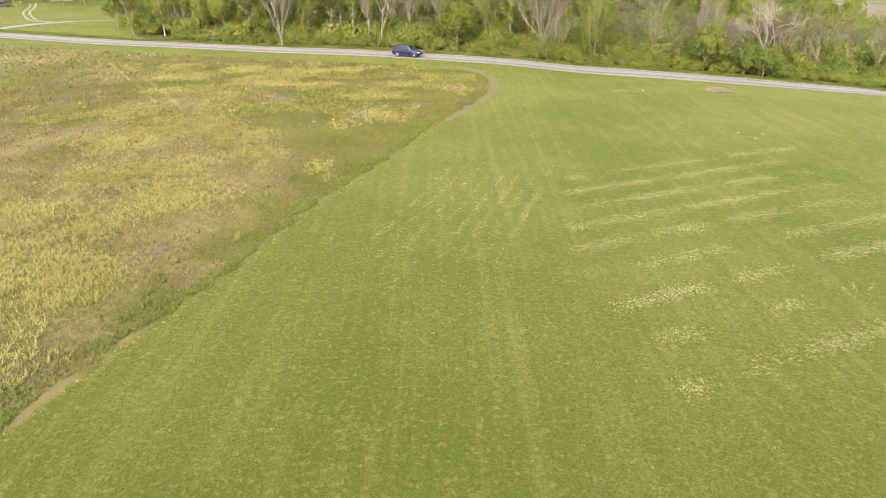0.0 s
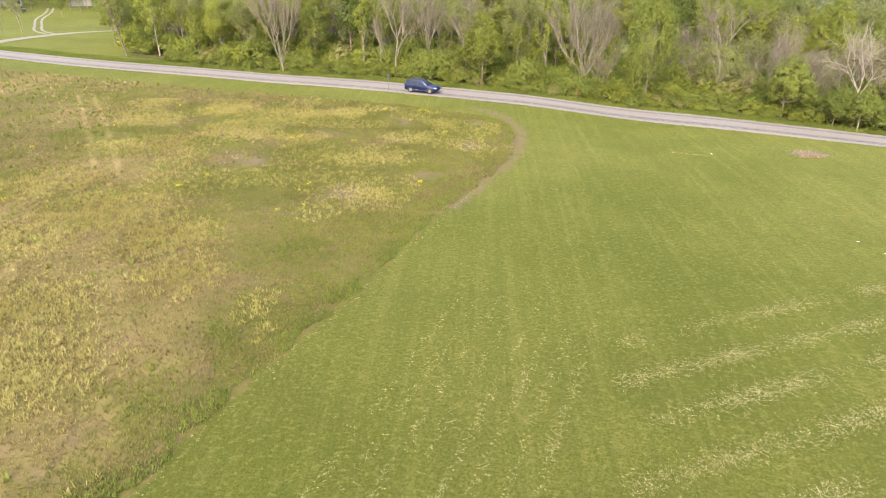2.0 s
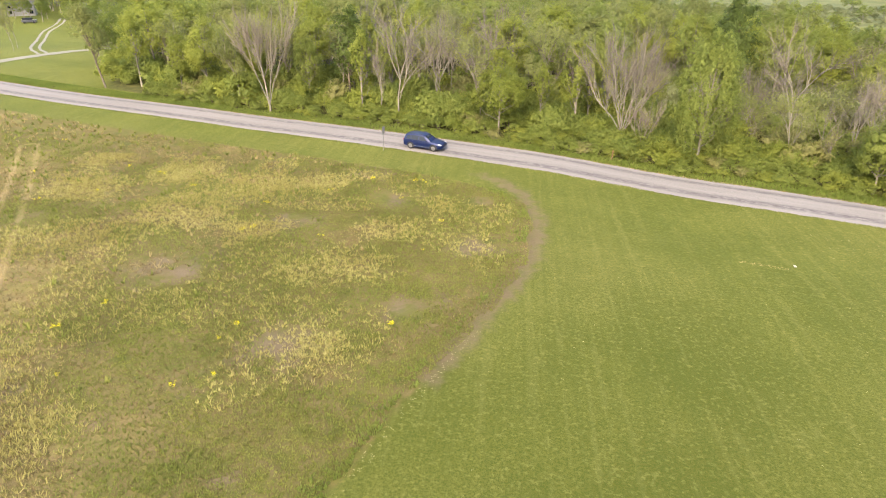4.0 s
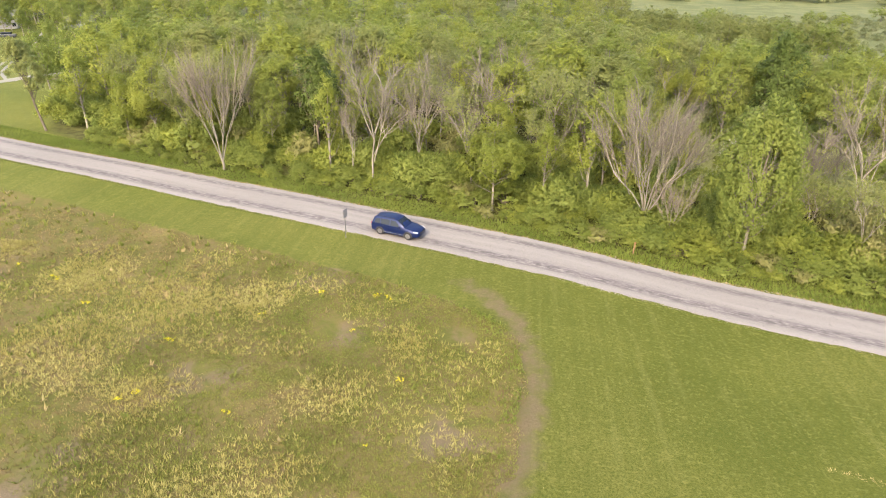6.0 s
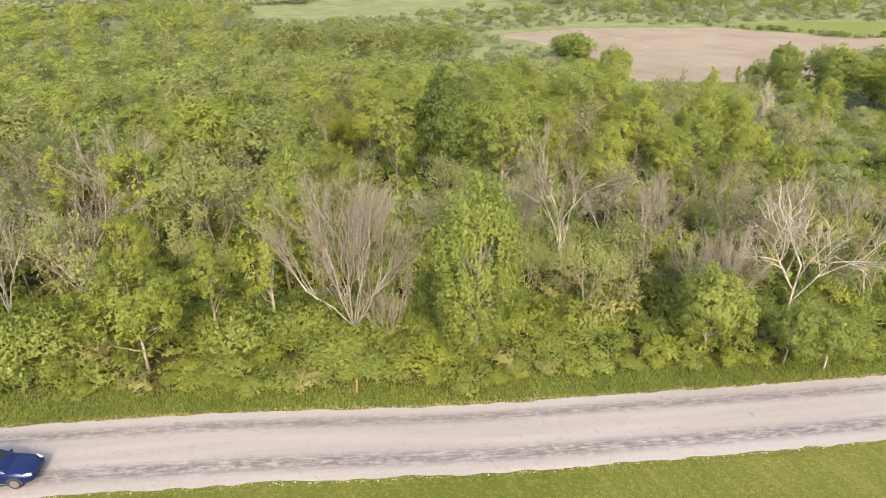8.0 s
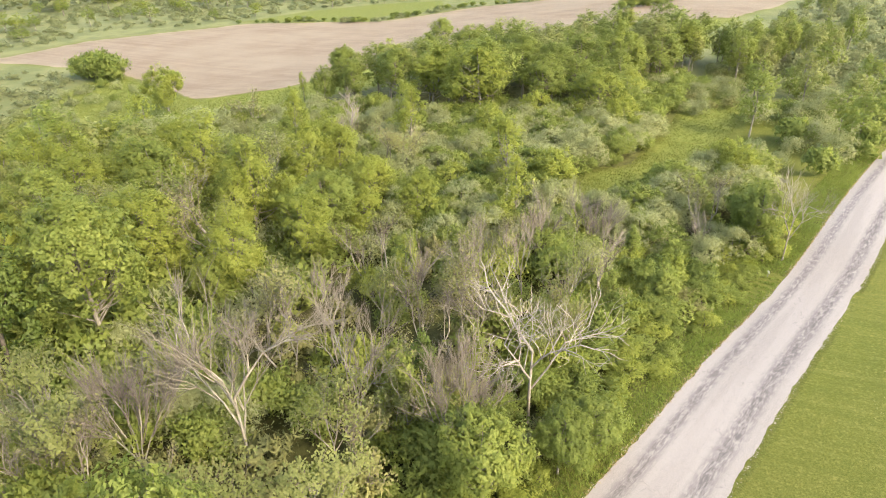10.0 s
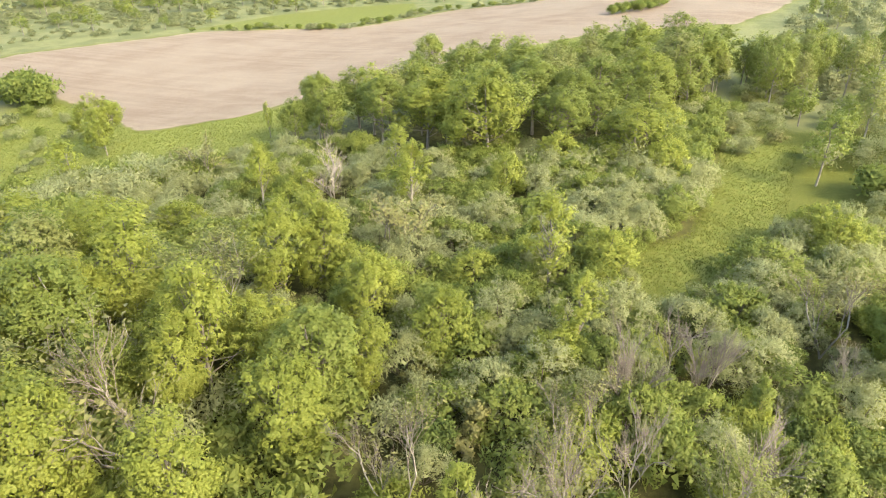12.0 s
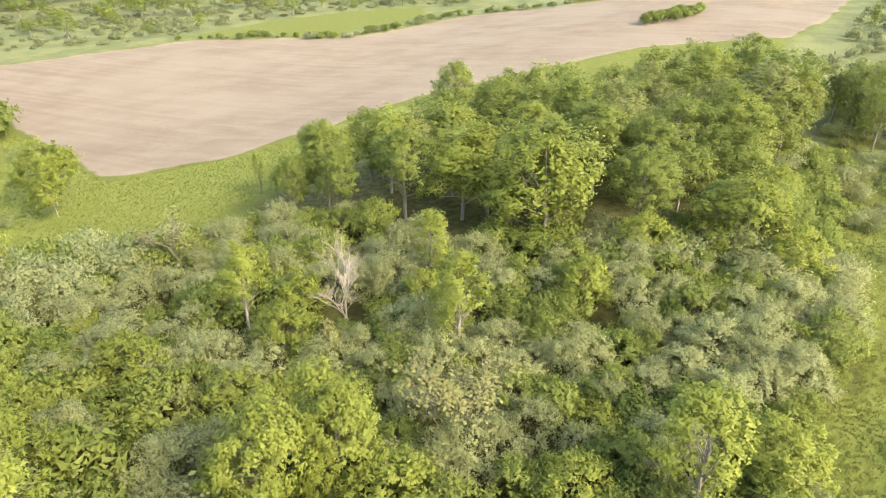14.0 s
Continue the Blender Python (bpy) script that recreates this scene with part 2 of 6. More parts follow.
GROUND = ground_material()
ROAD = road_material()
GRAVEL = plain("pale_gravel", (0.27, 0.24, 0.20), 0.95, 0.0, 0.1, 0.35, 6.0, 0.5)
LANE_GRAVEL = plain("dusty_lane_gravel", (0.19, 0.175, 0.14), 0.95, 0.0, 0.1, 0.35, 3.0, 0.4)
LEAF_YELLOW = leaf_material("yellow_green_leaves", (0.112, 0.136, 0.022), (0.186, 0.216, 0.036), (0.268, 0.290, 0.056), 0.58)
LEAF_GREEN = leaf_material("fresh_green_leaves", (0.092, 0.122, 0.024), (0.156, 0.188, 0.037), (0.224, 0.252, 0.056), 0.58)
LEAF_DARK = leaf_material("dark_green_leaves", (0.046, 0.068, 0.011), (0.074, 0.102, 0.017), (0.112, 0.142, 0.026), 0.45)
LEAF_SILVER = leaf_material("silvery_olive_leaves", (0.154, 0.172, 0.066), (0.226, 0.241, 0.098), (0.296, 0.309, 0.140), 0.55)
LEAF_BROWN = leaf_material("brownish_leaves", (0.108, 0.106, 0.036), (0.165, 0.162, 0.050), (0.222, 0.212, 0.076), 0.45)
LEAF_PALE = leaf_material("pale_new_leaves", (0.118, 0.134, 0.036), (0.176, 0.192, 0.056), (0.240, 0.252, 0.084), 0.58)
# far scrub: distance haze is put into the leaf colour, paler and flatter
LEAF_HAZY_SCRUB = leaf_material("hazy_scrub_leaves", (0.140, 0.156, 0.066), (0.182, 0.196, 0.086), (0.224, 0.234, 0.110), 0.6)
BLOSSOM = leaf_material("cream_blossom", (0.13, 0.16, 0.05), (0.24, 0.25, 0.15), (0.40, 0.39, 0.31), 0.3)
BARK = bark_material("grey_brown_bark", (0.108, 0.097, 0.072), (0.218, 0.198, 0.154))
TWIG = bark_material("brown_grey_twigs", (0.100, 0.086, 0.064), (0.172, 0.150, 0.115))
BARK_PALE = bark_material("pale_dead_wood", (0.155, 0.136, 0.106), (0.295, 0.262, 0.212))
BARK_DARK = bark_material("dark_bark", (0.055, 0.044, 0.032), (0.120, 0.100, 0.074))


# ---- plan of the land ----
def smooth(a, b, v):
    t = np.clip((np.asarray(v, float) - a) / (b - a), 0, 1)
    return t * t * (3 - 2 * t)


def land(x, y):
    """Height of the land: it slopes gently away from the start and falls towards the fields."""
    x, y = np.asarray(x, float), np.asarray(y, float)
    return (3.07 - 0.00976 * np.clip(x, -150, 150) - 0.0273 * np.clip(y, -60, 260)
            - 2.1 * smooth(25, 95, x) - 0.7 * smooth(20, 80, -x) - 4.0 * smooth(150, 240, y)
            - (0.6 * smooth(6, 24, x) + 0.5 * smooth(10, 34, -x)) * smooth(76, 96, y) - 1.2 * smooth(58, 84, x) * smooth(120, 98, y))


def signed(px, py, poly):
    """Distance to the edge of a polygon, positive inside."""
    best = np.full(px.shape, 1e9)
    inside = np.zeros(px.shape, bool)
    for (ax, ay), (bx, by) in zip(poly, poly[1:] + poly[:1]):
        dx, dy = bx - ax, by - ay
        t = np.clip(((px - ax) * dx + (py - ay) * dy) / (dx * dx + dy * dy), 0, 1)
        best = np.minimum(best, np.hypot(px - ax - t * dx, py - ay - t * dy))
        if ay != by:
            inside ^= ((ay > py) != (by > py)) & (px < ax + (py - ay) * dx / (by - ay))
    return np.where(inside, best, -best)


def off_line(px, py, line):
    best = np.full(px.shape, 1e9)
    for (ax, ay), (bx, by) in zip(line, line[1:]):
        dx, dy = bx - ax, by - ay
        t = np.clip(((px - ax) * dx + (py - ay) * dy) / (dx * dx + dy * dy), 0, 1)
        best = np.minimum(best, np.hypot(px - ax - t * dx, py - ay - t * dy))
    return best


def spline(points, step):
    """A smooth line through the points, sampled about every step metres."""
    pts = [np.array(p, float) for p in points]
    pts = [2 * pts[0] - pts[1]] + pts + [2 * pts[-1] - pts[-2]]
    out = []
    for a, b, c, d in zip(pts, pts[1:], pts[2:], pts[3:]):
        count = max(1, int(np.hypot(*(c - b)) / step))
        for k in range(count):
            t = k / count
            out.append(0.5 * (2 * b + (c - a) * t + (2 * a - 5 * b + 4 * c - d) * t * t + (3 * b - a - 3 * c + d) * t ** 3))
    out.append(pts[-2])
    return np.array(out)


ROAD_LINE = [(-900, 520), (-400, 270), (-150, 166.3), (-74.8, 136.5), (-39.6, 123.8), (-14.9, 114.3), (0.3, 109.1), (12.2, 104.9), (30.2, 99.0),
             (43, 95.2), (53.9, 92.4), (61.9, 90.5), (69.7, 88.5), (83.6, 84.9), (160, 65), (400, -10), (900, -190)]
MEADOW = [(-40, -120), (-22, -10), (-15.5, 17.7), (-14, 23), (-11.5, 30), (-8.6, 41), (-5.2, 49.9), (-1.2, 62), (2.2, 71), (4, 75.2), (5.6, 81.3),
          (6.4, 88.5), (5.4, 93.5), (1, 97.5), (-6, 100.5), (-14, 103.2), (-25, 107.3), (-45, 114.6), (-70, 124), (-150, 154), (-400, 255), (-400, -120)]
TRACK = [(0.2, 65.5), (1.5, 68.6), (3.2, 73.3), (4.7, 77.1), (6.0, 82.1), (6.7, 89.2), (5.4, 95.1), (2.9, 98.9), (1.0, 100.6)]
WOOD = [(-66, 149), (-64, 140), (-40, 129.5), (-15, 120), (10, 111.5), (35, 103.5), (60, 96.5), (84, 91), (122, 90), (116, 99), (100, 107), (90, 112), (91, 116), (104, 117),
        (111, 111), (140, 109), (165, 110), (205, 108), (215, 125), (168, 172), (135, 186), (117, 182), (108, 196), (95, 220), (72, 232), (50, 262), (95, 268), (90, 292), (-20, 300),
        (-110, 300), (-150, 320), (-120, 240), (-84, 205), (-80, 176)]
PLOUGH = [(132, 222), (145, 207), (155, 204), (190, 191), (255, 149), (279, 112), (329, 98), (390, 85), (420, 120), (352, 192), (325, 231), (272, 250),
          (243, 304), (184, 333), (143, 331), (152, 277)]
GLADE = [(90, 112.5), (100, 107.5), (112, 102), (130, 100), (150, 98.5), (190, 101), (240, 108), (236, 116), (200, 108), (165, 109), (140, 108), (112, 109.5), (105, 116), (92, 115)]
LANE = [(70, 236), (93, 216), (110, 190), (132, 188), (163, 178), (188, 188), (150, 203), (130, 219), (146, 268), (120, 262)]
OPEN = [(50, 262), (72, 236), (120, 262), (150, 277), (141, 331), (184, 335), (243, 306), (272, 252), (325, 233), (352, 194), (600, 140), (1500, 400),
        (800, 1500), (-600, 1500), (-900, 340), (-60, 330), (40, 300)]
HAYFIELD = [(243, 312), (266, 258), (280, 262), (312, 243), (345, 262), (322, 286), (286, 304)]
SHRUBBY = [(170, 75), (330, 60), (500, -20), (520, 60), (330, 96), (280, 110), (215, 122), (160, 112)]
PATCHES = [(1.4, 83.2, 1.9), (-7.0, 93.0, 1.7), (1.4, 92.8, 1.5), (-14.1, 85.6, 2.0), (-20.3, 76.1, 3.4), (-8.4, 68.0, 2.4), (-2.3, 72.6, 1.7)]
TYRES = [(-52, 106), (-43.5, 92.9), (-36, 81), (-29.6, 70.4), (-28, 62), (-27.3, 54.8), (-26.4, 46.8), (-27, 36)]
GREENS = [(-23.8, 81.2, 2.6), (-15.7, 67.0, 3.6), (-12.5, 71.1, 3.0), (-9.8, 87.6, 2.6), (-12, 33, 3.4), (-14.5, 27, 3.0), (-10, 40, 3.0), (-8.5, 46, 2.6), (-6, 52, 2.6), (-16, 21, 3.0), (-18.5, 17, 3.0), (-4, 58, 2.4)]
DRIFTS = [(-19.7, 94.5, 3.0), (-5.9, 85.5, 1.8), (-7.4, 78.1, 2.6), (-16.3, 83.9, 2.0), (-10.2, 76.6, 1.6), (-6.4, 67.6, 1.4), (-2.0, 91.7, 1.6), (-40.1, 102.3, 2.5),
          (-18.7, 57.7, 3.0), (-18.9, 42.1, 3.4), (-22.1, 36.8, 3.0), (-25.8, 63.1, 3.6), (-19.3, 92.8, 2.5), (-22.9, 32.6, 2.6), (-9.0, 77.5, 1.6), (-29, 56, 3), (-33, 68, 3), (-19.5, 29.5, 2.6), (-25, 46, 3.2), (-21.5, 48.5, 2.6), (-15.5, 52.5, 2.2), (-27, 38, 3), (-24, 88, 3.4), (-30, 80, 3.2), (-29, 98, 3), (-14, 96, 2.4), (-36, 92, 3)]


def value_noise(x, y, scale, seed):
    """Smooth random values from 0 to 1 over the plan."""
    grid = np.random.default_rng(seed).uniform(0, 1, (256, 256))
    u, v = np.asarray(x) / scale + 512, np.asarray(y) / scale + 512
    i, j = np.floor(u).astype(int), np.floor(v).astype(int)
    a, b = u - i, v - j
    a, b = a * a * (3 - 2 * a), b * b * (3 - 2 * b)
    g = lambda p, q: grid[p % 256, q % 256]
    return (g(i, j) * (1 - a) + g(i + 1, j) * a) * (1 - b) + (g(i, j + 1) * (1 - a) + g(i + 1, j + 1) * a) * b


# ---- mesh helpers ----
def mesh_of(name, verts, faces, material=None, shade=False):
    """A mesh from arrays of vertices and of faces that all have the same number of corners."""
    verts, faces = np.asarray(verts, np.float32), np.asarray(faces, np.int32)
    me = bpy.data.meshes.new(name)
    me.vertices.add(len(verts))
    me.vertices.foreach_set("co", verts.ravel())
    k = faces.shape[1]
    me.loops.add(faces.size)
    me.loops.foreach_set("vertex_index", faces.ravel())
    me.polygons.add(len(faces))
    me.polygons.foreach_set("loop_start", np.arange(0, faces.size, k, dtype=np.int32))
    me.polygons.foreach_set("loop_total", np.full(len(faces), k, np.int32))
    me.polygons.foreach_set("use_smooth", np.full(len(faces), shade))
    me.update(calc_edges=True)
    if material:
        me.materials.append(material)
    return me


def part(name, data, material, parent, label=""):
    """Links a mesh or a bmesh as one part under a thing or under a part."""
    if isinstance(data, bmesh.types.BMesh):
        me = bpy.data.meshes.new(name)
        data.to_mesh(me)
        data.free()
        me.materials.append(material)
        data = me
    elif material and not data.materials:
        data.materials.append(material)
    ob = new(name, data)
    ob.parent = parent
    if label:
        tagged(ob, label)
    return ob


def box(bm, size, at, turn=(0, 0, 0), bevel=0.0):
    """Adds a box, bevelled if asked, to a bmesh."""
    m = pose(*at, *turn) @ Matrix.Diagonal((*size, 1))
    made = bmesh.ops.create_cube(bm, size=1.0, matrix=m)
    if bevel:
        edges = list({e for v in made["verts"] for e in v.link_edges})
        bmesh.ops.bevel(bm, geom=edges, offset=bevel, segments=2, affect="EDGES", profile=0.5)
    return bm


def tube(bm, radius, length, at, turn=(0, 0, 0), sides=12, radius_top=None):
    bmesh.ops.create_cone(bm, cap_ends=True, segments=sides, radius1=radius, radius2=radius if radius_top is None else radius_top,
                          depth=length, matrix=pose(*at, *turn))
    return bm


# ---- ground ----
def axis(spans, far):
    out = [np.arange(a, b, s) for a, b, s in spans]
    lo, hi = spans[0][0], spans[-1][1]
    step, tail, head = 12.0, [hi], []
    while tail[-1] < far:
        step *= 1.35
        tail.append(tail[-1] + step)
    step, v = 12.0, lo
    while v > -far:
        step *= 1.35
        v -= step
        head.append(v)
    return np.concatenate([np.array(head[::-1])] + out + [np.array(tail)])


def build_ground():
    xs = axis([(-190, -60, 3.0), (-60, 50, 0.8), (50, 360, 3.0)], 4000)
    ys = axis([(-30, 10, 3.0), (10, 112, 0.8), (112, 350, 3.0)], 4000)
    gx, gy = np.meshgrid(xs, ys)
    verts = np.stack([gx, gy, land(gx, gy)], -1).reshape(-1, 3)
    nx, ny = len(xs), len(ys)
    i = (np.arange(ny - 1)[:, None] * nx + np.arange(nx - 1)).ravel()
    me = mesh_of("ground", verts, np.stack([i, i + 1, i + nx + 1, i + nx], -1), GROUND, True)
    px, py = verts[:, 0].astype(float), verts[:, 1].astype(float)
    wx, wy = px + 3.2 * (value_noise(px, py, 2.4, 21) - 0.5), py + 3.2 * (value_noise(px, py, 2.4, 22) - 0.5)
    spots = lambda rows: np.max([np.exp(-((wx - x) ** 2 + (wy - y) ** 2) / (r * r)) for x, y, r in rows], axis=0)
    fields = {"d_meadow": signed(px, py, MEADOW), "d_track": off_line(px, py, TRACK), "d_wood": signed(px, py, WOOD), "d_plough": signed(px, py, PLOUGH),
              "d_glade": np.maximum(np.maximum(signed(px, py, GLADE), signed(px, py, LANE)), signed(px, py, HAYFIELD)), "d_open": np.maximum(signed(px, py, OPEN), signed(px, py, SHRUBBY)),
              "d_patch": spots(PATCHES), "d_tyre": off_line(px, py, TYRES),
              "d_dry": np.clip((50 - py) / 50, -0.6, 0.2) + smooth(-5, -25, px) * 0.5 + 0.8 * spots(DRIFTS) - 1.2 * spots(GREENS)}
    for key, values in fields.items():
        me.attributes.new(key, "FLOAT", "POINT").data.foreach_set("value", values.astype(np.float32))
    return tagged(new("ground", me), "rolling farmland of mown lawn, rank meadow, woodland floor and ploughed soil", "ground", kind="structure")


ground = build_ground()


# ---- road ----
def ribbon(name, line, half, material, lift, step=0.5, ragged=0.12, seed=3, crown=0.05):
    """A strip of paving with a slight crown, ragged edges and sides that go into the ground."""
    c = spline(line, step)
    d = np.gradient(c, axis=0)
    d /= np.linalg.norm(d, axis=1)[:, None]
    side = np.stack([-d[:, 1], d[:, 0]], -1)
    rng = np.random.default_rng(seed)
    count = len(c)
    cols = []
    walkway = np.concatenate([[0], np.cumsum(np.linalg.norm(np.diff(c, axis=0), axis=1))])
    fracs = [-1.0, -1.0, -0.8, -0.4, 0.0, 0.4, 0.8, 1.0, 1.0]
    wob = [np.convolve(rng.normal(0, 1, count + 8), np.ones(3) / 1.7, "same")[4:-4] * ragged for _ in range(2)]
    for k, f in enumerate(fracs):
        off = f * half + (np.zeros(count) if abs(f) < 1 else (wob[0] if f < 0 else wob[1]))
        p = c + side * off[:, None]
        z = land(p[:, 0], p[:, 1]) + (lift + crown * (1 - f * f))
        if k in (0, len(fracs) - 1):
            z = land(p[:, 0], p[:, 1]) - 0.25
        cols.append((np.column_stack([p, z]), off))
    verts = np.stack([v for v, _ in cols], 1).reshape(-1, 3)
    w = len(fracs)
    i = (np.arange(count - 1)[:, None] * w + np.arange(w - 1)).ravel()
    me = mesh_of(name, verts, np.stack([i, i + w, i + w + 1, i + 1][::-1], -1), material, False)
    across = np.stack([o for _, o in cols], 1).ravel()
    me.attributes.new("across", "FLOAT", "POINT").data.foreach_set("value", across.astype(np.float32))
    me.attributes.new("along", "FLOAT", "POINT").data.foreach_set("value", np.repeat(walkway, w).astype(np.float32))
    return new(name, me)


road = tagged(ribbon("road", ROAD_LINE, 3.2, ROAD, 0.02, 0.35, 0.055), "pale worn chip-seal country road with dark wheel lines", "road", kind="structure")


# ---- plants ----
def limbs_mesh(name, segs, material, sides=5):
    """Tapered round limbs: each row is a start, an end and two radii; limbs thinner than 1.2 cm become slender three-sided spikes."""
    thick = [s for s in segs if s[2] > 0.03]
    thin = [s for s in segs if s[2] <= 0.03]
    verts, faces = [], []

    def rings(group, n):
        if not group:
            return
        a = np.array([s[0] for s in group], float)
        b = np.array([s[1] for s in group], float)
        ra = np.array([s[2] for s in group])
        rb = np.array([s[3] for s in group])
        d = b - a
        d /= np.maximum(np.linalg.norm(d, axis=1), 1e-6)[:, None]
        ref = np.where(np.abs(d[:, 2:3]) > 0.9, np.array([[1.0, 0, 0]]), np.array([[0, 0, 1.0]]))
        u = np.cross(d, ref)
        u /= np.linalg.norm(u, axis=1)[:, None]
        w = np.cross(d, u)
        base = sum(len(v) for v in verts)
        ang = np.arange(n) * 2 * np.pi / n
        ring = u[:, None, :] * np.cos(ang)[None, :, None] + w[:, None, :] * np.sin(ang)[None, :, None]
        lower = a[:, None, :] + ring * ra[:, None, None]
        upper = b[:, None, :] + ring * rb[:, None, None]
        verts.append(np.concatenate([lower, upper], 1).reshape(-1, 3))
        m = len(group)
        k = np.arange(n)
        j = (k + 1) % n
        quad = np.stack([k, j, j + n, k + n], -1)
        faces.append((base + (np.arange(m) * 2 * n)[:, None, None] + quad[None]).reshape(-1, 4))

    rings(thick, sides)
    rings(thin, 3)
    return mesh_of(name, np.concatenate(verts), np.concatenate(faces), material, True)


SOFT = {}


def soften(me, normals):
    """Shades the leaves of a clump together, as the soft round mass that a bough of small leaves makes."""
    normals = normals / np.maximum(np.linalg.norm(normals, axis=1), 1e-6)[:, None]
    me.polygons.foreach_set("use_smooth", np.ones(len(me.polygons), bool))
    me.normals_split_custom_set_from_vertices(normals.tolist())
    SOFT[me.name] = normals.astype(np.float32)
    return me


def leaf_mesh(name, at, normal, size, rng, material, slim=0.55, along=None, three=False, soft=None):
    """Many small leaf sprays, each a bent diamond (or a triangle, for far ones); along: the way that they point, where they point one way;
    soft: the outward way of the bough, towards which the shading leans."""
    n = len(at)
    normal = normal / np.maximum(np.linalg.norm(normal, axis=1), 1e-6)[:, None]
    if along is None:
        u = np.cross(normal, rng.normal(size=(n, 3)))
    else:
        u = along + rng.normal(size=(n, 3)) * 0.3
        normal = np.cross(u, np.cross(normal, u))
        normal /= np.maximum(np.linalg.norm(normal, axis=1), 1e-6)[:, None]
    u /= np.maximum(np.linalg.norm(u, axis=1), 1e-6)[:, None]
    v = np.cross(normal, u)
    size = size * rng.uniform(0.65, 1.35, n)
    lu, lv = (u * size[:, None]), (v * (size * slim)[:, None])
    droop = np.array([[0, 0, -0.25]]) * size[:, None]
    if three:
        corners = [at - lu + lv, at - lu - lv, at + lu + droop]
    else:
        corners = [at - lu + droop, at + lv, at + lu + droop, at - lv]
    k = len(corners)
    corners = np.stack(corners, 1)
    if soft is not None:
        soft = soft / np.maximum(np.linalg.norm(soft, axis=1), 1e-6)[:, None]
        face = np.cross(corners[:, 1] - corners[:, 0], corners[:, 2] - corners[:, 0])
        face /= np.maximum(np.linalg.norm(face, axis=1), 1e-9)[:, None]
        back = (face * soft).sum(1) < 0
        corners[back] = corners[back][:, ::-1]
        face[back] *= -1
    verts = corners.reshape(-1, 3)
    me = mesh_of(name, verts, np.arange(len(verts)).reshape(-1, k), material, False)
    if soft is not None:
        soften(me, np.repeat(0.62 * soft + 0.38 * face, k, axis=0))
    return me


TO_SUN = np.array([-0.18, -0.77, 0.62])


def crown_points(rng, centre, radii, clumps, per, spread, top=1.0, shell=0.55, rough=1.0, lobes=11):
    """Leaf places: small sprays on the skins of several rounded boughs that together make an uneven crown."""
    ld = rng.normal(size=(lobes, 3))
    ld /= np.linalg.norm(ld, axis=1)[:, None]
    ld[:, 2] = np.where(ld[:, 2] < -0.45, -ld[:, 2], ld[:, 2])
    ld[0] = (0.1, -0.1, 1.0)
    taper = np.where(ld[:, 2] > 0, 1 - (1 - top) * ld[:, 2], 1.0)
    lc = ld * (rng.uniform(0.30, 0.34 + 0.22 * rough, lobes))[:, None] * np.stack([taper, taper, np.ones(lobes)], -1)
    lr = rng.uniform(0.42, 0.62, lobes)
    pick = rng.integers(0, lobes, clumps * 4)
    d = rng.normal(size=(len(pick), 3)) + ld[pick] * 1.3
    d /= np.linalg.norm(d, axis=1)[:, None]
    at = lc[pick] + d * (lr[pick] * rng.uniform(0.35 + 0.45 * shell, 1.22, len(pick)))[:, None]
    near = np.linalg.norm(at[:, None] - lc[None], axis=2) / lr[None]
    near[np.arange(len(pick)), pick] = 9
    ok = np.flatnonzero((near.min(1) > 0.62) & (at[:, 2] > -0.98))[:clumps]
    if len(ok) < clumps:
        ok = np.concatenate([ok, np.arange(clumps - len(ok))])
    d, cc = d[ok], centre + at[ok] * radii
    out = at[ok] / np.maximum(np.linalg.norm(at[ok], axis=1), 1e-6)[:, None]
    k = np.repeat(np.arange(clumps), per)
    o = rng.normal(size=(len(k), 3))
    o /= np.linalg.norm(o, axis=1)[:, None]
    rad = spread * rng.uniform(0.55, 1.35, clumps)
    at = cc[k] + o * (rad[k] * rng.uniform(0.2, 1.15, len(k)))[:, None] * np.array([1, 1, 0.95])
    normal = o * 0.6 + 0.5 * d[k] + np.array([0, 0, 0.40]) + rng.normal(size=o.shape) * 0.33
    return cc, at, normal, o * 0.55 + d[k] * 0.4 + out[k] * 0.35 + np.array([0, 0, 0.22])


def inner_leaves(rng, centre, radii, count):
    """Larger sprays in the shade of a crown, which close it against the light behind."""
    d = rng.normal(size=(count, 3))
    d /= np.linalg.norm(d, axis=1)[:, None]
    at = centre + d * radii * rng.uniform(0.25, 0.72, count)[:, None]
    return at, d + np.array([0, 0, 0.4]) + rng.normal(size=d.shape) * 0.3


def trunk_segs(rng, height, radius, lean, tips, fork=0.3):
    """A trunk that bends upwards, with a limb to each tip."""
    pts = [np.zeros(3)]
    steps = 6
    for k in range(1, steps + 1):
        t = k / steps
        pts.append(np.array([lean[0] * t, lean[1] * t, height * t]) + np.append(rng.normal(0, 0.012 * height, 2) * t, 0))
    segs = []
    for k in range(steps):
        segs.append((pts[k], pts[k + 1], radius * (1 - 0.85 * k / steps), radius * (1 - 0.85 * (k + 1) / steps)))
    for tip in tips:
        f = np.clip((tip[2] / height) * rng.uniform(0.45, 0.8), fork * 0.7, 0.95) * steps
        k = min(int(f), steps - 1)
        a = pts[k] + (pts[k + 1] - pts[k]) * (f - k)
        r = radius * (1 - 0.85 * f / steps) * 0.45
        mid = a + (tip - a) * 0.5 + np.array([0, 0, -0.06]) * np.linalg.norm(tip - a) + rng.normal(0, 0.12, 3)
        segs.append((a, mid, r, r * 0.6))
        segs.append((mid, tip, r * 0.6, 0.012))
    return segs


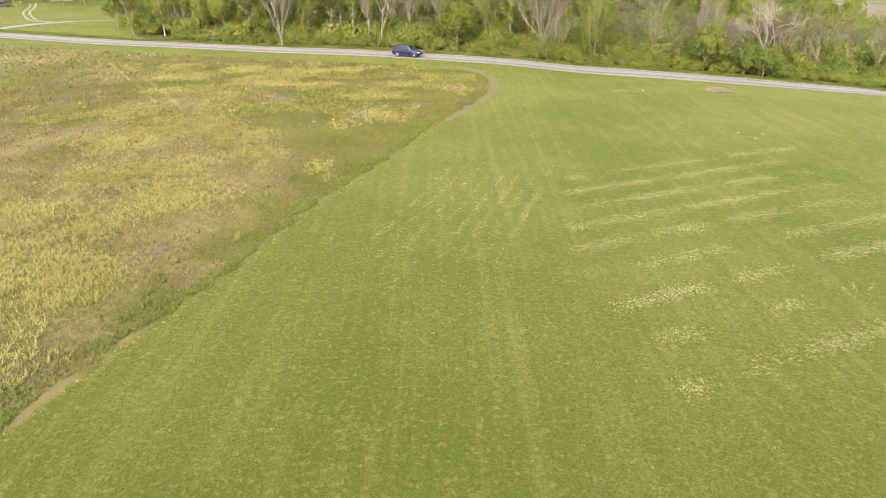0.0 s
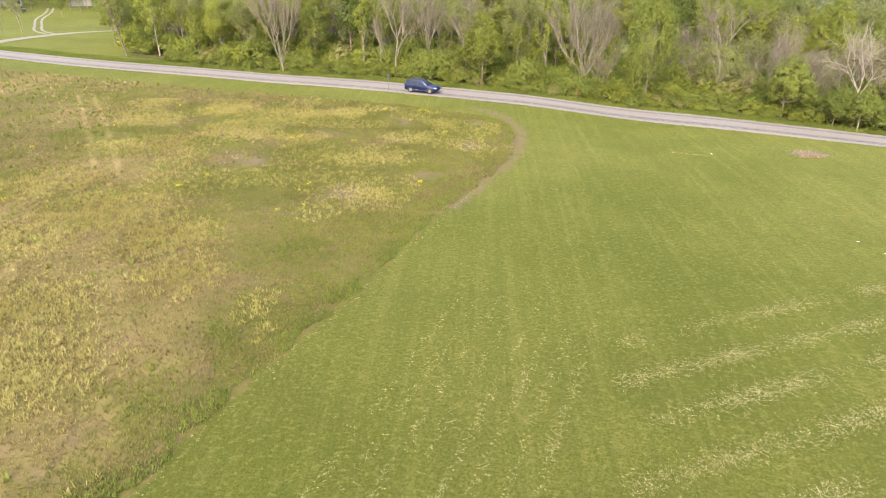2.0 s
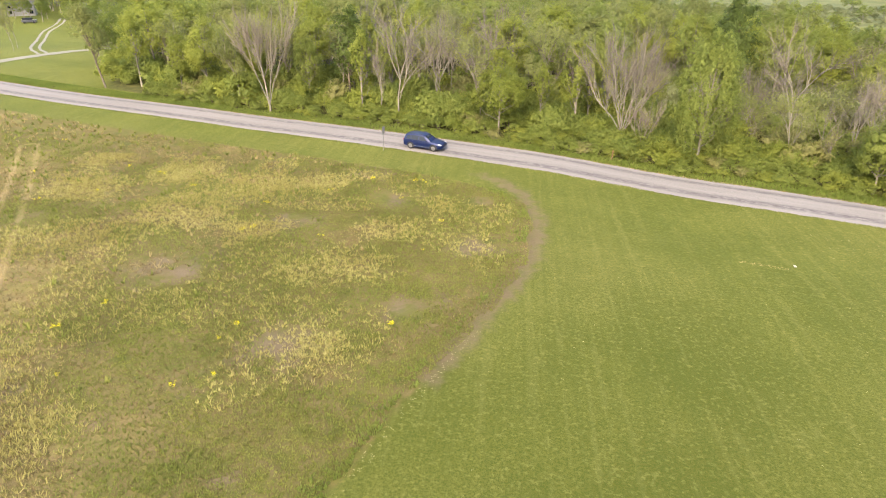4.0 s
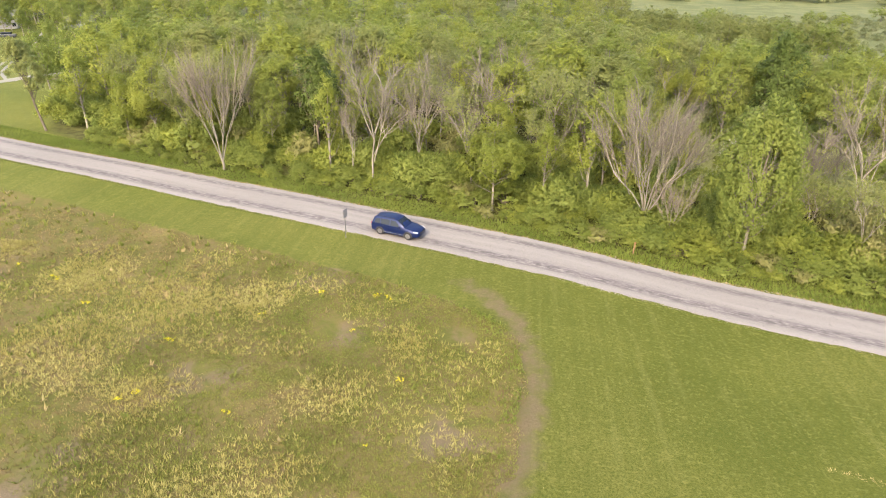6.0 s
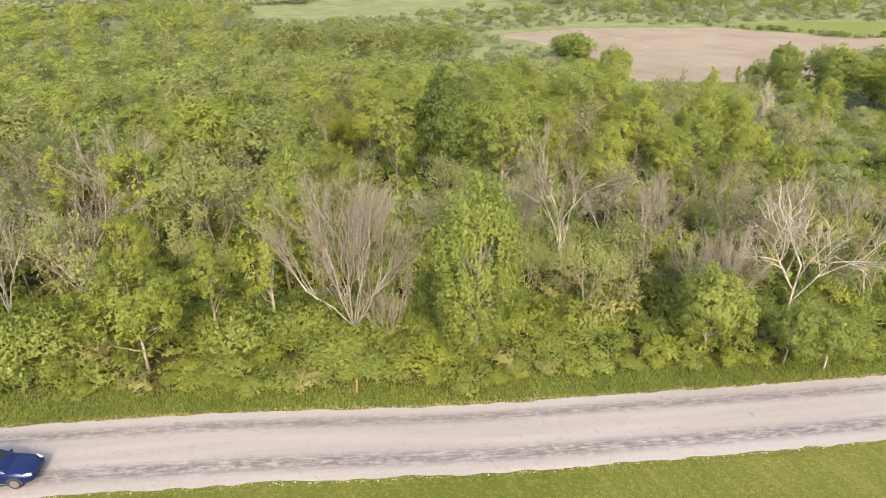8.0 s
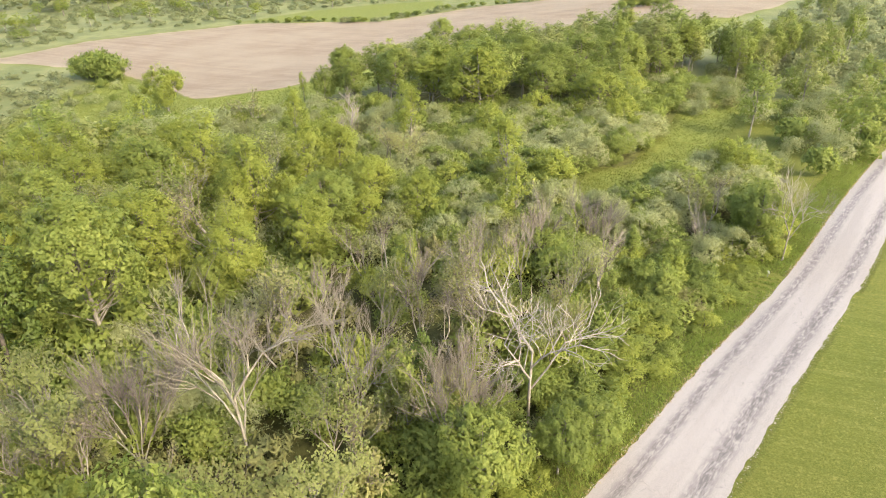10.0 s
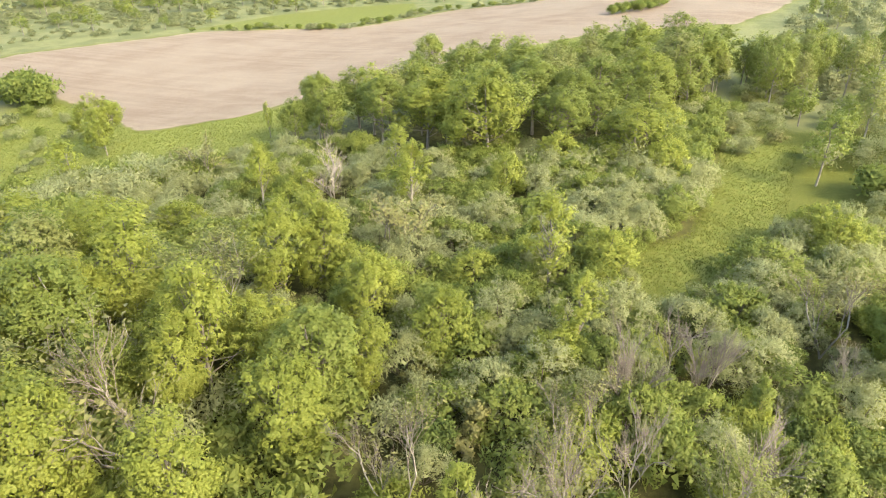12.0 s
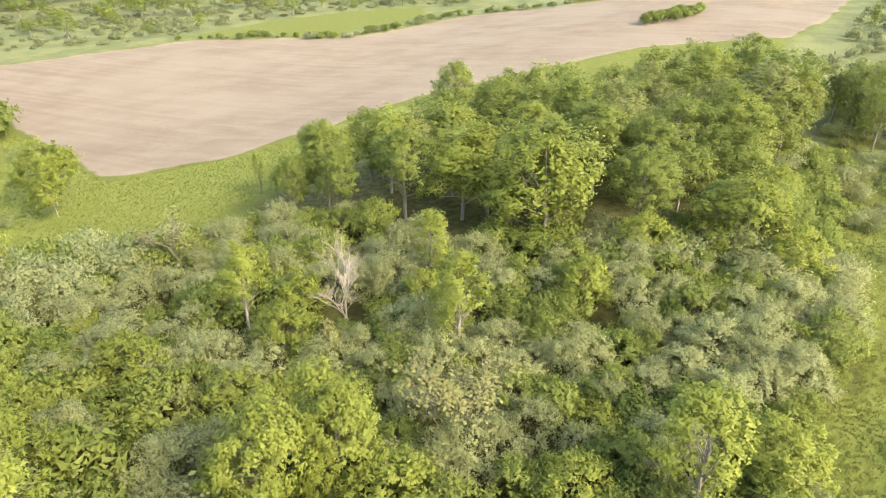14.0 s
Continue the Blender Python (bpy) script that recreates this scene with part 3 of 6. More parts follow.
def grow(rng, a, d, length, r, level, segs, tips, spread, kids):
    """A bare limb that forks into finer ones."""
    d = d / np.linalg.norm(d)
    bend = d + rng.normal(0, 0.13, 3) + np.array([0, 0, 0.05])
    mid = a + d * length * 0.5
    end = mid + bend / np.linalg.norm(bend) * length * 0.5
    r = max(r, 0.008)
    segs.append((a, mid, r, r * 0.8))
    segs.append((mid, end, r * 0.8, r * 0.55 if level else 0.003))
    if not level:
        tips.append(end)
        return
    for k in range(kids[level]):
        start = a + (end - a) * rng.uniform(0.45, 1.0) if k else end
        side = rng.normal(size=3)
        side -= d * side.dot(d)
        side /= np.linalg.norm(side)
        nd = d + side * spread * rng.uniform(0.5, 1.2) + np.array([0, 0, 0.15])
        grow(rng, start, nd, length * rng.uniform(0.5, 0.8), r * (0.56 if k else 0.72), level - 1, segs, tips, spread, kids)


PROTOS = {}


def keep(kind, thing, size):
    """Files the first of a kind; it is moved to its place by the first planting."""
    PROTOS.setdefault(kind, []).append([thing, size, False])
    return thing


def merged(parts):
    """One mesh out of several leaf meshes of the same corner count."""
    verts, faces, base = [], [], 0
    soft = np.concatenate([SOFT[me.name] for me in parts])
    for me in parts:
        co = np.empty(len(me.vertices) * 3, np.float32)
        me.vertices.foreach_get("co", co)
        k = len(me.loops) // len(me.polygons)
        verts.append(co.reshape(-1, 3))
        faces.append(np.arange(len(me.vertices)).reshape(-1, k) + base)
        base += len(me.vertices)
    material = parts[0].materials[0]
    out = mesh_of(parts[0].name, np.concatenate(verts), np.concatenate(faces), material, False)
    for me in parts:
        SOFT.pop(me.name)
        bpy.data.meshes.remove(me)
    return soften(out, soft)


def wood_parts(thing, segs, bark):
    """Trunk, branches and twigs, by their thickness."""
    most = max(s[2] for s in segs)
    trunk = [s for s in segs if s[2] >= most * 0.62]
    limbs = [s for s in segs if s[2] < most * 0.62 and s[2] > 0.03]
    twigs = [s for s in segs if s[2] < most * 0.62 and s[2] <= 0.03]
    for name, rows in (("trunk", trunk), ("crown_wood", limbs), ("twig_spray", twigs)):
        if rows:
            ob = part(name, limbs_mesh(name, rows, TWIG if name == "twig_spray" and bark is BARK else bark), None, thing)
            if name != "trunk":
                tagged(ob, kind="stuff")


def leafy_tree(kind, seed, height, width, leaf, leaf_size, clumps, per, spread, label, bark=None, base=0.32, top=0.8, name="tree", lean=(0.3, 0.1), shell=0.62,
               three=False, inner=480, limbs=0.4):
    rng = np.random.default_rng(seed)
    thing = tagged(new(name), label, "tree", "woodland trees")
    rz = height * (1 - base) / 2
    centre = np.array([lean[0], lean[1], height * base + rz])
    radii = np.array([width / 2, width / 2, rz]) * 0.88
    cc, at, normal, soft = crown_points(rng, centre, radii, clumps, per, spread, top, shell)
    pick = cc[rng.permutation(len(cc))[:max(7, int(len(cc) * limbs * 0.4))]]
    wood_parts(thing, trunk_segs(rng, height * 0.86, height * 0.0125 + 0.03, lean, pick, base), bark or BARK)
    parts = [leaf_mesh("crown", at, normal, leaf_size, rng, leaf, three=three, soft=soft)]
    if inner:
        at, normal = inner_leaves(rng, centre, radii, inner)
        parts.append(leaf_mesh("crown", at, normal, leaf_size * 1.5, rng, leaf, 0.7, three=three, soft=at - centre + [0, 0, 0.5]))
    part("crown", merged(parts), None, thing)
    return keep(kind, thing, height)


def bare_tree(kind, seed, height, spread, stems, label, leaf=None, leaves=0, bark=None, kids=(0, 4, 4, 4, 4), levels=4, name="bare_tree", leaf_size=0.16, upright=1.0, first=0.36, girth=0.0072, fork=0.0, out=0.30):
    """A leafless or barely leafing tree: forking limbs down to fine twigs."""
    rng = np.random.default_rng(seed)
    thing = tagged(new(name), label, "tree", "woodland trees")
    segs, tips = [], []
    for k in range(stems):
        a = np.append(rng.normal(0, 0.06 * (stems > 1), 2), fork)
        turn = 2 * np.pi * k * (0.38 if fork else 1 / stems) + rng.uniform(-0.5, 0.5)
        away = out * (stems > 1) * (math.sqrt((k + 0.5) / stems) if fork else 1)
        d = np.array([math.cos(turn) * away, math.sin(turn) * away, upright])
        grow(rng, a, d, height * first * rng.uniform(0.85, 1.1), height * girth + 0.014, levels, segs, tips, spread, kids)
    if fork:
        segs.append((np.zeros(3), np.array([0.05, 0, fork * 0.55]), height * girth * 3.4, height * girth * 2.9))
        segs.append((np.array([0.05, 0, fork * 0.55]), np.array([0, 0, fork + 0.15]), height * girth * 2.9, height * girth * 2.6))
    top = max(s[1][2] for s in segs)
    f = height / top
    segs = [(a * f, b * f, ra, rb) for a, b, ra, rb in segs]
    wood_parts(thing, segs, bark or BARK)
    if leaves:
        tip = np.array(tips) * f
        pick = tip[rng.integers(0, len(tip), leaves)] + rng.normal(0, 0.28, (leaves, 3))
        part("crown", leaf_mesh("crown", pick, rng.normal(size=(leaves, 3)) * 0.6 + TO_SUN + [0, 0, 0.4], leaf_size, rng, leaf, soft=(pick - [0, 0, height * 0.55]) / height + [0, 0, 0.25]), None, thing)
    return keep(kind, thing, height)


def shrub(kind, seed, height, width, leaf, leaf_size, clumps, per, label, name="shrub", category="shrub", spread=0.36, upright=False, twigs=6, bark=None, slim=0.5, inner=70):
    """A many-stemmed bush, leafy to the ground, its sprays pointing out and up."""
    rng = np.random.default_rng(seed)
    thing = tagged(new(name), label, category, "thicket shrubs")
    centre = np.array([0, 0, height * 0.46])
    radii = np.array([width / 2, width / 2, height * 0.5]) * 1.08
    cc, at, normal, soft = crown_points(rng, centre, radii, clumps, per, spread, 0.55 if upright else 0.9, 0.35, 0.8, 8)
    at[:, 2] = np.abs(at[:, 2])
    out = (at - centre) / radii
    segs = []
    for tip in cc[:twigs]:
        root = np.array([0, 0, -0.05])
        mid = root + (tip - root) * 0.55 + rng.normal(0, 0.1, 3)
        segs += [(root, mid, 0.045, 0.03), (mid, tip * [1, 1, 1.06], 0.03, 0.006)]
    tagged(part("stem_clump", limbs_mesh("stem_clump", segs, bark or BARK_DARK, 4), None, thing), kind="stuff")
    parts = [leaf_mesh("foliage", at, normal, leaf_size, rng, leaf, slim, out * 0.3 + [0, 0, 0.55] + rng.normal(size=at.shape) * 0.45, True, soft + [0, 0, 0.2])]
    at, normal = inner_leaves(rng, centre, radii, inner)
    at[:, 2] = np.abs(at[:, 2])
    parts.append(leaf_mesh("foliage", at, normal, leaf_size * 1.5, rng, leaf, 0.7, three=True, soft=at - centre + [0, 0, 0.5]))
    part("foliage", merged(parts), None, thing)
    return keep(kind, thing, height)


JOINED = {}


def fill(kind, x, y, height=None, wide=1.0, rng=None):
    """Notes a plant that is too far or too many to count; all those of one stand become one mesh."""
    rng = rng or random
    rows = PROTOS[kind]
    k = rng.randrange(len(rows))
    s = (height or rows[k][1] * rng.uniform(0.82, 1.15)) / rows[k][1]
    JOINED.setdefault((kind, k), []).append((x, y, float(land(x, y)) - 0.05, rng.uniform(0, 2 * np.pi), s * wide, s))


def join_filled(name, label, category):
    """Builds what fill() noted as one object of stuff, one mesh with all its materials."""
    verts, normals, faces, slots, mats, base = [], [], {3: [], 4: []}, {3: [], 4: []}, [], 0
    for (kind, k), rows in JOINED.items():
        for child in PROTOS[kind][k][0].children:
            me = child.data
            if child.name.startswith(("twig_spray", "stem_clump")):
                continue
            co = np.empty(len(me.vertices) * 3, np.float32)
            me.vertices.foreach_get("co", co)
            co = co.reshape(-1, 3)
            no = np.empty(len(me.vertices) * 3, np.float32)
            me.vertex_normals.foreach_get("vector", no)
            no = SOFT.get(me.name, no.reshape(-1, 3))
            c = len(me.loops) // len(me.polygons)
            ix = np.empty(len(me.loops), np.int32)
            me.loops.foreach_get("vertex_index", ix)
            ix = ix.reshape(-1, c)
            if me.materials[0] not in mats:
                mats.append(me.materials[0])
            slot = mats.index(me.materials[0])
            for x, y, z, turn, sw, sh in rows:
                ca, sa = math.cos(turn) * sw, math.sin(turn) * sw
                verts.append(np.stack([co[:, 0] * ca - co[:, 1] * sa + x, co[:, 0] * sa + co[:, 1] * ca + y, co[:, 2] * sh + z], -1))
                ca, sa = math.cos(turn), math.sin(turn)
                normals.append(np.stack([no[:, 0] * ca - no[:, 1] * sa, no[:, 0] * sa + no[:, 1] * ca, no[:, 2]], -1))
                faces[c].append(ix + base)
                slots[c].append(np.full(len(ix), slot, np.int32))
                base += len(co)
    JOINED.clear()
    me = bpy.data.meshes.new(name)
    verts = np.concatenate(verts)
    me.vertices.add(len(verts))
    me.vertices.foreach_set("co", verts.ravel().astype(np.float32))
    loops, totals, slot = [], [], []
    for c in (3, 4):
        if faces[c]:
            f = np.concatenate(faces[c])
            loops.append(f.ravel())
            totals.append(np.full(len(f), c, np.int32))
            slot.append(np.concatenate(slots[c]))
    loops, totals, slot = np.concatenate(loops), np.concatenate(totals), np.concatenate(slot)
    me.loops.add(len(loops))
    me.loops.foreach_set("vertex_index", loops.astype(np.int32))
    me.polygons.add(len(totals))
    me.polygons.foreach_set("loop_start", np.concatenate([[0], np.cumsum(totals)[:-1]]).astype(np.int32))
    me.polygons.foreach_set("loop_total", totals)
    for m in mats:
        me.materials.append(m)
    me.polygons.foreach_set("material_index", slot)
    me.update(calc_edges=True)
    soften(me, np.concatenate(normals))
    return tagged(new(name, me), label, category, kind="stuff")


def plant(kind, x, y, height=None, turn=None, wide=1.0, rng=None, pick=None, sink=0.05):
    """Sets one plant of a kind on the land, scaled to a height."""
    rng = rng or random
    rows = PROTOS[kind]
    row = rows[(rng.randrange(len(rows)) if pick is None else pick) % len(rows)]
    thing, size, used = row
    s = (height or size * rng.uniform(0.82, 1.15)) / size
    turn = rng.uniform(0, 360) if turn is None else turn
    m = pose(x, y, float(land(x, y)) - sink, 0, 0, turn) @ Matrix.Diagonal((s * wide, s * wide, s, 1))
    if not used:
        row[2] = True
        thing.matrix_basis = m
        return thing
    return copy_thing(thing, m @ Matrix.Diagonal((*[1 / v for v in thing.scale], 1)))


for seed in (11, 12, 13):
    leafy_tree("yellow", seed, 12.0, 6.4, LEAF_YELLOW, 0.105, 230, 46, 0.50, "tall tree in fresh yellow-green spring leaf", base=0.18, three=True)
for seed in (14, 15):
    leafy_tree("slim", seed, 11.0, 4.0, LEAF_YELLOW, 0.115, 110, 30, 0.46, "slender thinly leaved yellow-green tree", base=0.16, shell=0.3, inner=60, three=True)
for seed in (21, 22, 23):
    leafy_tree("green", seed, 12.0, 6.8, LEAF_GREEN, 0.105, 230, 46, 0.50, "full-leaved fresh green broadleaf tree", base=0.14, three=True)
for seed in (31, 32):
    leafy_tree("dark", seed, 12.5, 7.0, LEAF_DARK, 0.125, 200, 46, 0.52, "dense dark green broadleaf tree", bark=BARK_DARK, base=0.16, three=True)
for seed in (41,):
    leafy_tree("broad", seed, 8.0, 7.6, LEAF_YELLOW, 0.115, 210, 46, 0.46, "low broad-crowned yellow-green tree beside the road", base=0.10, three=True)
for seed in (45, 46):
    leafy_tree("round", seed, 8.0, 6.6, LEAF_GREEN, 0.11, 210, 46, 0.46, "round bright green tree, leafy to the ground", base=0.03, three=True)
for seed in (47, 48):
    leafy_tree("dome", seed, 8.0, 6.8, LEAF_YELLOW, 0.10, 240, 46, 0.44, "broad domed yellow-green tree, leafy to the ground", base=-0.12, three=True)
for seed in (51, 52, 53):
    bare_tree("bare", seed, 14.0, 0.62, 1, "tall leafless grey tree with a fan of fine twigs", kids=(0, 5, 5, 4, 5), first=0.34)
bare_tree("fan", 56, 14.0, 0.40, 9, "leafless grey tree forking low into a wide fan of limbs", kids=(0, 6, 5, 5), levels=3, first=0.42, girth=0.0036, fork=2.0, out=0.70)
bare_tree("fan", 57, 10.0, 0.40, 5, "leafless grey multi-stemmed tree with dense fine twigs", kids=(0, 6, 6, 5), levels=3, first=0.42, girth=0.0038, fork=0.8, out=0.5)
bare_tree("dead", 58, 12.0, 0.95, 1, "dead bleached tree with crooked sprawling limbs", bark=BARK_PALE, kids=(0, 4, 4, 4, 5), first=0.32, girth=0.0095)
bare_tree("snag", 59, 9.5, 0.6, 2, "pale leafless snag standing in the thicket", bark=BARK_PALE, kids=(0, 3, 4, 4, 4), first=0.42, girth=0.0075)
for seed in (61, 62, 63):
    bare_tree("sparse", seed, 12.0, 0.6, 1, "grey-trunked tree just coming into thin leaf", LEAF_PALE, 2000, kids=(0, 3, 3, 4, 4), leaf_size=0.13)
for seed in (64, 65):
    bare_tree("sparse_brown", seed, 10.0, 0.55, 2, "twiggy brownish tree in early bud", LEAF_BROWN, 800, kids=(0, 3, 4, 4, 3), leaf_size=0.15)
for kind, seeds, leaf, label in (("green", (71, 72, 73), LEAF_GREEN, "green broadleaf tree in the wood"), ("yellow", (74, 75, 76), LEAF_YELLOW, "yellow-green tree in the wood"),
                                 ("pale", (77, 78), LEAF_PALE, "pale thinly leaved tree in the wood")):
    for seed in seeds:
        leafy_tree("mid_" + kind, seed, 11.5, 7.4, leaf, 0.14, 150, 30, 0.58, label, base=0.06, three=True, inner=240, limbs=0.2)
        leafy_tree("far_" + kind, seed + 100, 11.0, 6.8, leaf, 0.22, 84, 13, 0.70, label, base=0.10, three=True, inner=60, limbs=0.05)
for seed in (81, 82, 83):
    shrub("silver", seed, 4.0, 4.4, LEAF_SILVER, 0.095, 130, 40, "silvery olive-leaved shrub in a dense thicket", slim=0.28)
for seed in (84, 85, 86):
    shrub("green_bush", seed, 3.6, 4.0, LEAF_GREEN, 0.12, 112, 30, "dense green leafy shrub in a thicket", slim=0.45)
for seed in (87,):
    shrub("bright_bush", seed, 6.0, 5.4, LEAF_YELLOW, 0.13, 150, 34, "bright yellow-green bushy small tree", spread=0.45)
for seed in (88, 89):
    shrub("dark_bush", seed, 3.2, 3.8, LEAF_DARK, 0.125, 100, 28, "dark green leafy shrub in deep thicket")
for seed in (90, 91):
    shrub("bramble", seed, 2.0, 2.8, LEAF_GREEN, 0.09, 74, 30, "green bramble thicket along the verge", name="bramble", spread=0.40)
for seed in (92, 93):
    shrub("yellow_bramble", seed, 2.0, 2.6, LEAF_YELLOW, 0.09, 74, 30, "yellow-green bramble thicket along the verge", name="bramble", spread=0.40)
for seed in (94,):
    shrub("brown_bush", seed, 2.4, 2.6, LEAF_BROWN, 0.16, 26, 24, "twiggy brownish shrub beside the verge", twigs=14, spread=0.4, bark=BARK, slim=0.3)
shrub("cedar", 95, 4.6, 1.9, LEAF_BROWN, 0.15, 60, 30, "narrow rusty-green cedar in the thicket", name="cedar", category="tree", upright=True, spread=0.35)
for seed in (96, 97):
    shrub("far_bush", seed, 3.4, 4.4, LEAF_SILVER, 0.145, 60, 30, "grey-green shrub in far scrubland", spread=0.7, inner=30, slim=0.35)
for seed in (99,):
    shrub("scrub_bush", seed, 3.0, 4.4, LEAF_HAZY_SCRUB, 0.34, 22, 10, "grey-green bush in far scrubland", spread=0.9, inner=16)
shrub("scrub_bush", 100, 3.2, 4.2, LEAF_HAZY_SCRUB, 0.34, 22, 10, "green bush in far scrubland", spread=0.9, inner=16)
for seed in (98,):
    shrub("far_green_bush", seed, 3.4, 4.4, LEAF_GREEN, 0.22, 40, 26, "green shrub in far scrubland", spread=0.7, inner=30)


def weeping_tree(x, y, height):
    """A tall tree hung with drooping leafy curtains."""
    rng = np.random.default_rng(101)
    thing = tagged(new("weeping_tree"), "tall green tree with drooping leafy branches beside the road", "tree", "woodland trees")
    cc, at, normal, soft = crown_points(rng, np.array([0, 0, height * 0.50]), np.array([3.3, 3.3, height * 0.50]), 420, 46, 0.46, 0.45, 0.45, 1.0, 16)
    drop = rng.uniform(0, 1, len(at)) ** 1.5
    at[:, 2] = np.maximum(at[:, 2] - drop * 1.2, 0.1)
    wood_parts(thing, trunk_segs(rng, height * 0.9, 0.20, (0.4, 0.2), cc[:40], 0.2), BARK)
    part("crown", leaf_mesh("crown", at, normal * [1, 1, 0.4], 0.135, rng, LEAF_GREEN, 0.42, soft=soft), None, thing)
    thing.matrix_basis = pose(x, y, float(land(x, y)) - 0.05)
    return thing


def lean_tree(x, y, height):
    rng = np.random.default_rng(103)
    thing = tagged(new("leaning_tree"), "leaning pale-trunked tree with fresh leaves at the lawn's edge", "tree", "woodland trees")
    cc, at, normal, soft = crown_points(rng, np.array([-2.0, 0.3, height * 0.66]), np.array([3.6, 3.6, height * 0.34]), 170, 34, 0.55, 0.8, 0.5)
    wood_parts(thing, trunk_segs(rng, height * 0.9, 0.2, (-2.2, 0.3), cc[:30], 0.3), BARK_DARK)
    part("crown", leaf_mesh("crown", at, normal, 0.14, rng, LEAF_PALE, soft=soft), None, thing)
    thing.matrix_basis = pose(x, y, float(land(x, y)) - 0.05)
    return thing


for seed in (111,):
    shrub("ivy", seed, 7.0, 1.7, LEAF_GREEN, 0.13, 46, 34, "ivy-draped dead trunk in dark leaf", name="ivied_trunk", category="tree", spread=0.34)
    shrub("ivy", seed + 1, 6.0, 1.5, LEAF_DARK, 0.13, 46, 34, "dead trunk draped in dark ivy", name="ivied_trunk", category="tree", spread=0.34)
for seed in (114,):
    shrub("blossoming", seed, 3.0, 2.8, BLOSSOM, 0.08, 40, 16, "shrub covered in cream-white blossom", name="blossoming_shrub", spread=0.4, inner=30)


# ---- the trees that stand out ----
DOMES = [(69.3, 140.8, 8.0, 1.0), (72.6, 151.0, 8.4, 1.0), (64.5, 145.5, 9.0, 1.0), (76.3, 167.9, 8.0, 1.0), (71.5, 131.5, 7.0, 1.0), (66.5, 135.5, 8.0, 0.9)]
weeping_tree(24.6, 109.6, 14.7)
lean_tree(-64.0, 141.4, 12.6)
TAKEN = [(25.6, 109.6, 3.0), (-64, 141.4, 3.0)]


def stand(kind, rows, clear=2.6, pick=None):
    for x, y, h, wide in rows:
        plant(kind, x, y, h, wide=wide, pick=pick)
        TAKEN.append((x, y, clear))


stand("bare", [(-6.2, 124.0, 15.0, 0.8), (36.9, 117.7, 16.4, 1.0)], 5.0)
stand("fan", [(-30.2, 126.6, 17.5, 0.8)], 5.0, 1)
stand("bare", [(42.4, 113.0, 12.0, 0.9), (-13.5, 123.5, 11.0, 0.7), (60.0, 113.0, 11.0, 0.8),
               (64.5, 110.0, 10.5, 0.7), (56.0, 116.0, 11.0, 0.8), (46.5, 117.5, 11.0, 0.8), (80.5, 109.5, 9.0, 0.8), (84.0, 97.0, 7.5, 0.7)])
stand("fan", [(16.9, 114.6, 15.6, 1.05)], 3.6, 0)
stand("fan", [(19.0, 112.9, 7.6, 0.9), (79.4, 107.0, 8.6, 1.0), (34.0, 124.0, 11.0, 1.0), (75.0, 112.0, 9.0, 0.9)], 2.6, 1)
stand("dead", [(49.3, 103.7, 12.6, 1.0), (88.0, 88.6, 11.0, 0.75)], 3.0)
stand("snag", [(102.8, 154.9, 10.4, 1.2)], 3.8)
stand("ivy", [(44.4, 110.6, 7.0, 1.0), (45.8, 110.0, 6.4, 1.0), (47.0, 110.8, 7.4, 1.0), (78.0, 103.0, 5.5, 1.2)], 1.2)
stand("blossoming", [(29.9, 134.5, 5.0, 0.8), (23.6, 120.4, 3.2, 0.7)], 1.5)
stand("dark", [(-19.3, 129.9, 13.6, 0.95), (36.3, 141.0, 16.2, 1.0)], 6.0)
stand("broad", [(2.4, 117.0, 8.6, 1.0)], 4.0)
stand("slim", [(11.7, 117.8, 12.4, 1.0), (7.4, 118.6, 9.0, 1.0)], 2.4)
stand("round", [(40.4, 103.2, 8.3, 0.9), (45.5, 100.3, 5.6, 1.0), (47.6, 98.6, 5.2, 1.1), (92.0, 93.0, 8.5, 1.0), (88.6, 92.0, 9.5, 0.8)], 3.2)
stand("green", [(41.5, 136.8, 15.8, 1.1), (31.5, 145.0, 14.5, 1.0)], 6.5)
stand("green", [(47.5, 150.0, 14.0, 1.0), (128.0, 173.0, 13.4, 1.15), (132.0, 176.5, 12.0, 1.1), (125.0, 169.0, 11.0, 1.1), (123.5, 175.5, 10.0, 1.1)], 3.8)
stand("dome", [(80.9, 146.8, 11.0, 0.9), (78.1, 135.5, 8.6, 1.0), (75.6, 127.2, 8.0, 1.0), (84.0, 144.0, 10.0, 0.9)] + DOMES, 3.4)
stand("bright_bush", [(113.3, 134.1, 6.9, 1.0)], 3.0)
stand("cedar", [(97.0, 153.0, 5.0, 1.0), (68.0, 121.0, 4.2, 1.0)], 1.5)
stand("broad", [(119.8, 218.4, 10.5, 1.1), (116.5, 214.0, 7.0, 1.0)], 5)
stand("slim", [(131.5, 187.5, 7.0, 0.8)], 2)


# ---- the wood, the thicket and the scrub beyond, zone by zone ----
def scatter(poly, gap, seed, accept, clear=1.0):
    """Uneven planting places inside a polygon, clear of what stands there already."""
    rng = random.Random(seed)
    xs, ys = [p[0] for p in poly], [p[1] for p in poly]
    rows = []
    y = min(ys)
    while y < max(ys):
        x = min(xs)
        while x < max(xs):
            px, py = x + rng.uniform(-0.42, 0.42) * gap, y + rng.uniform(-0.42, 0.42) * gap
            x += gap
            if float(signed(np.array([px]), np.array([py]), poly)[0]) < 0.3 or not accept(px, py):
                continue
            if any((px - a) ** 2 + (py - b) ** 2 < (r * clear) ** 2 for a, b, r in TAKEN):
                continue
            rows.append((px, py))
        y += gap
    return rows, rng


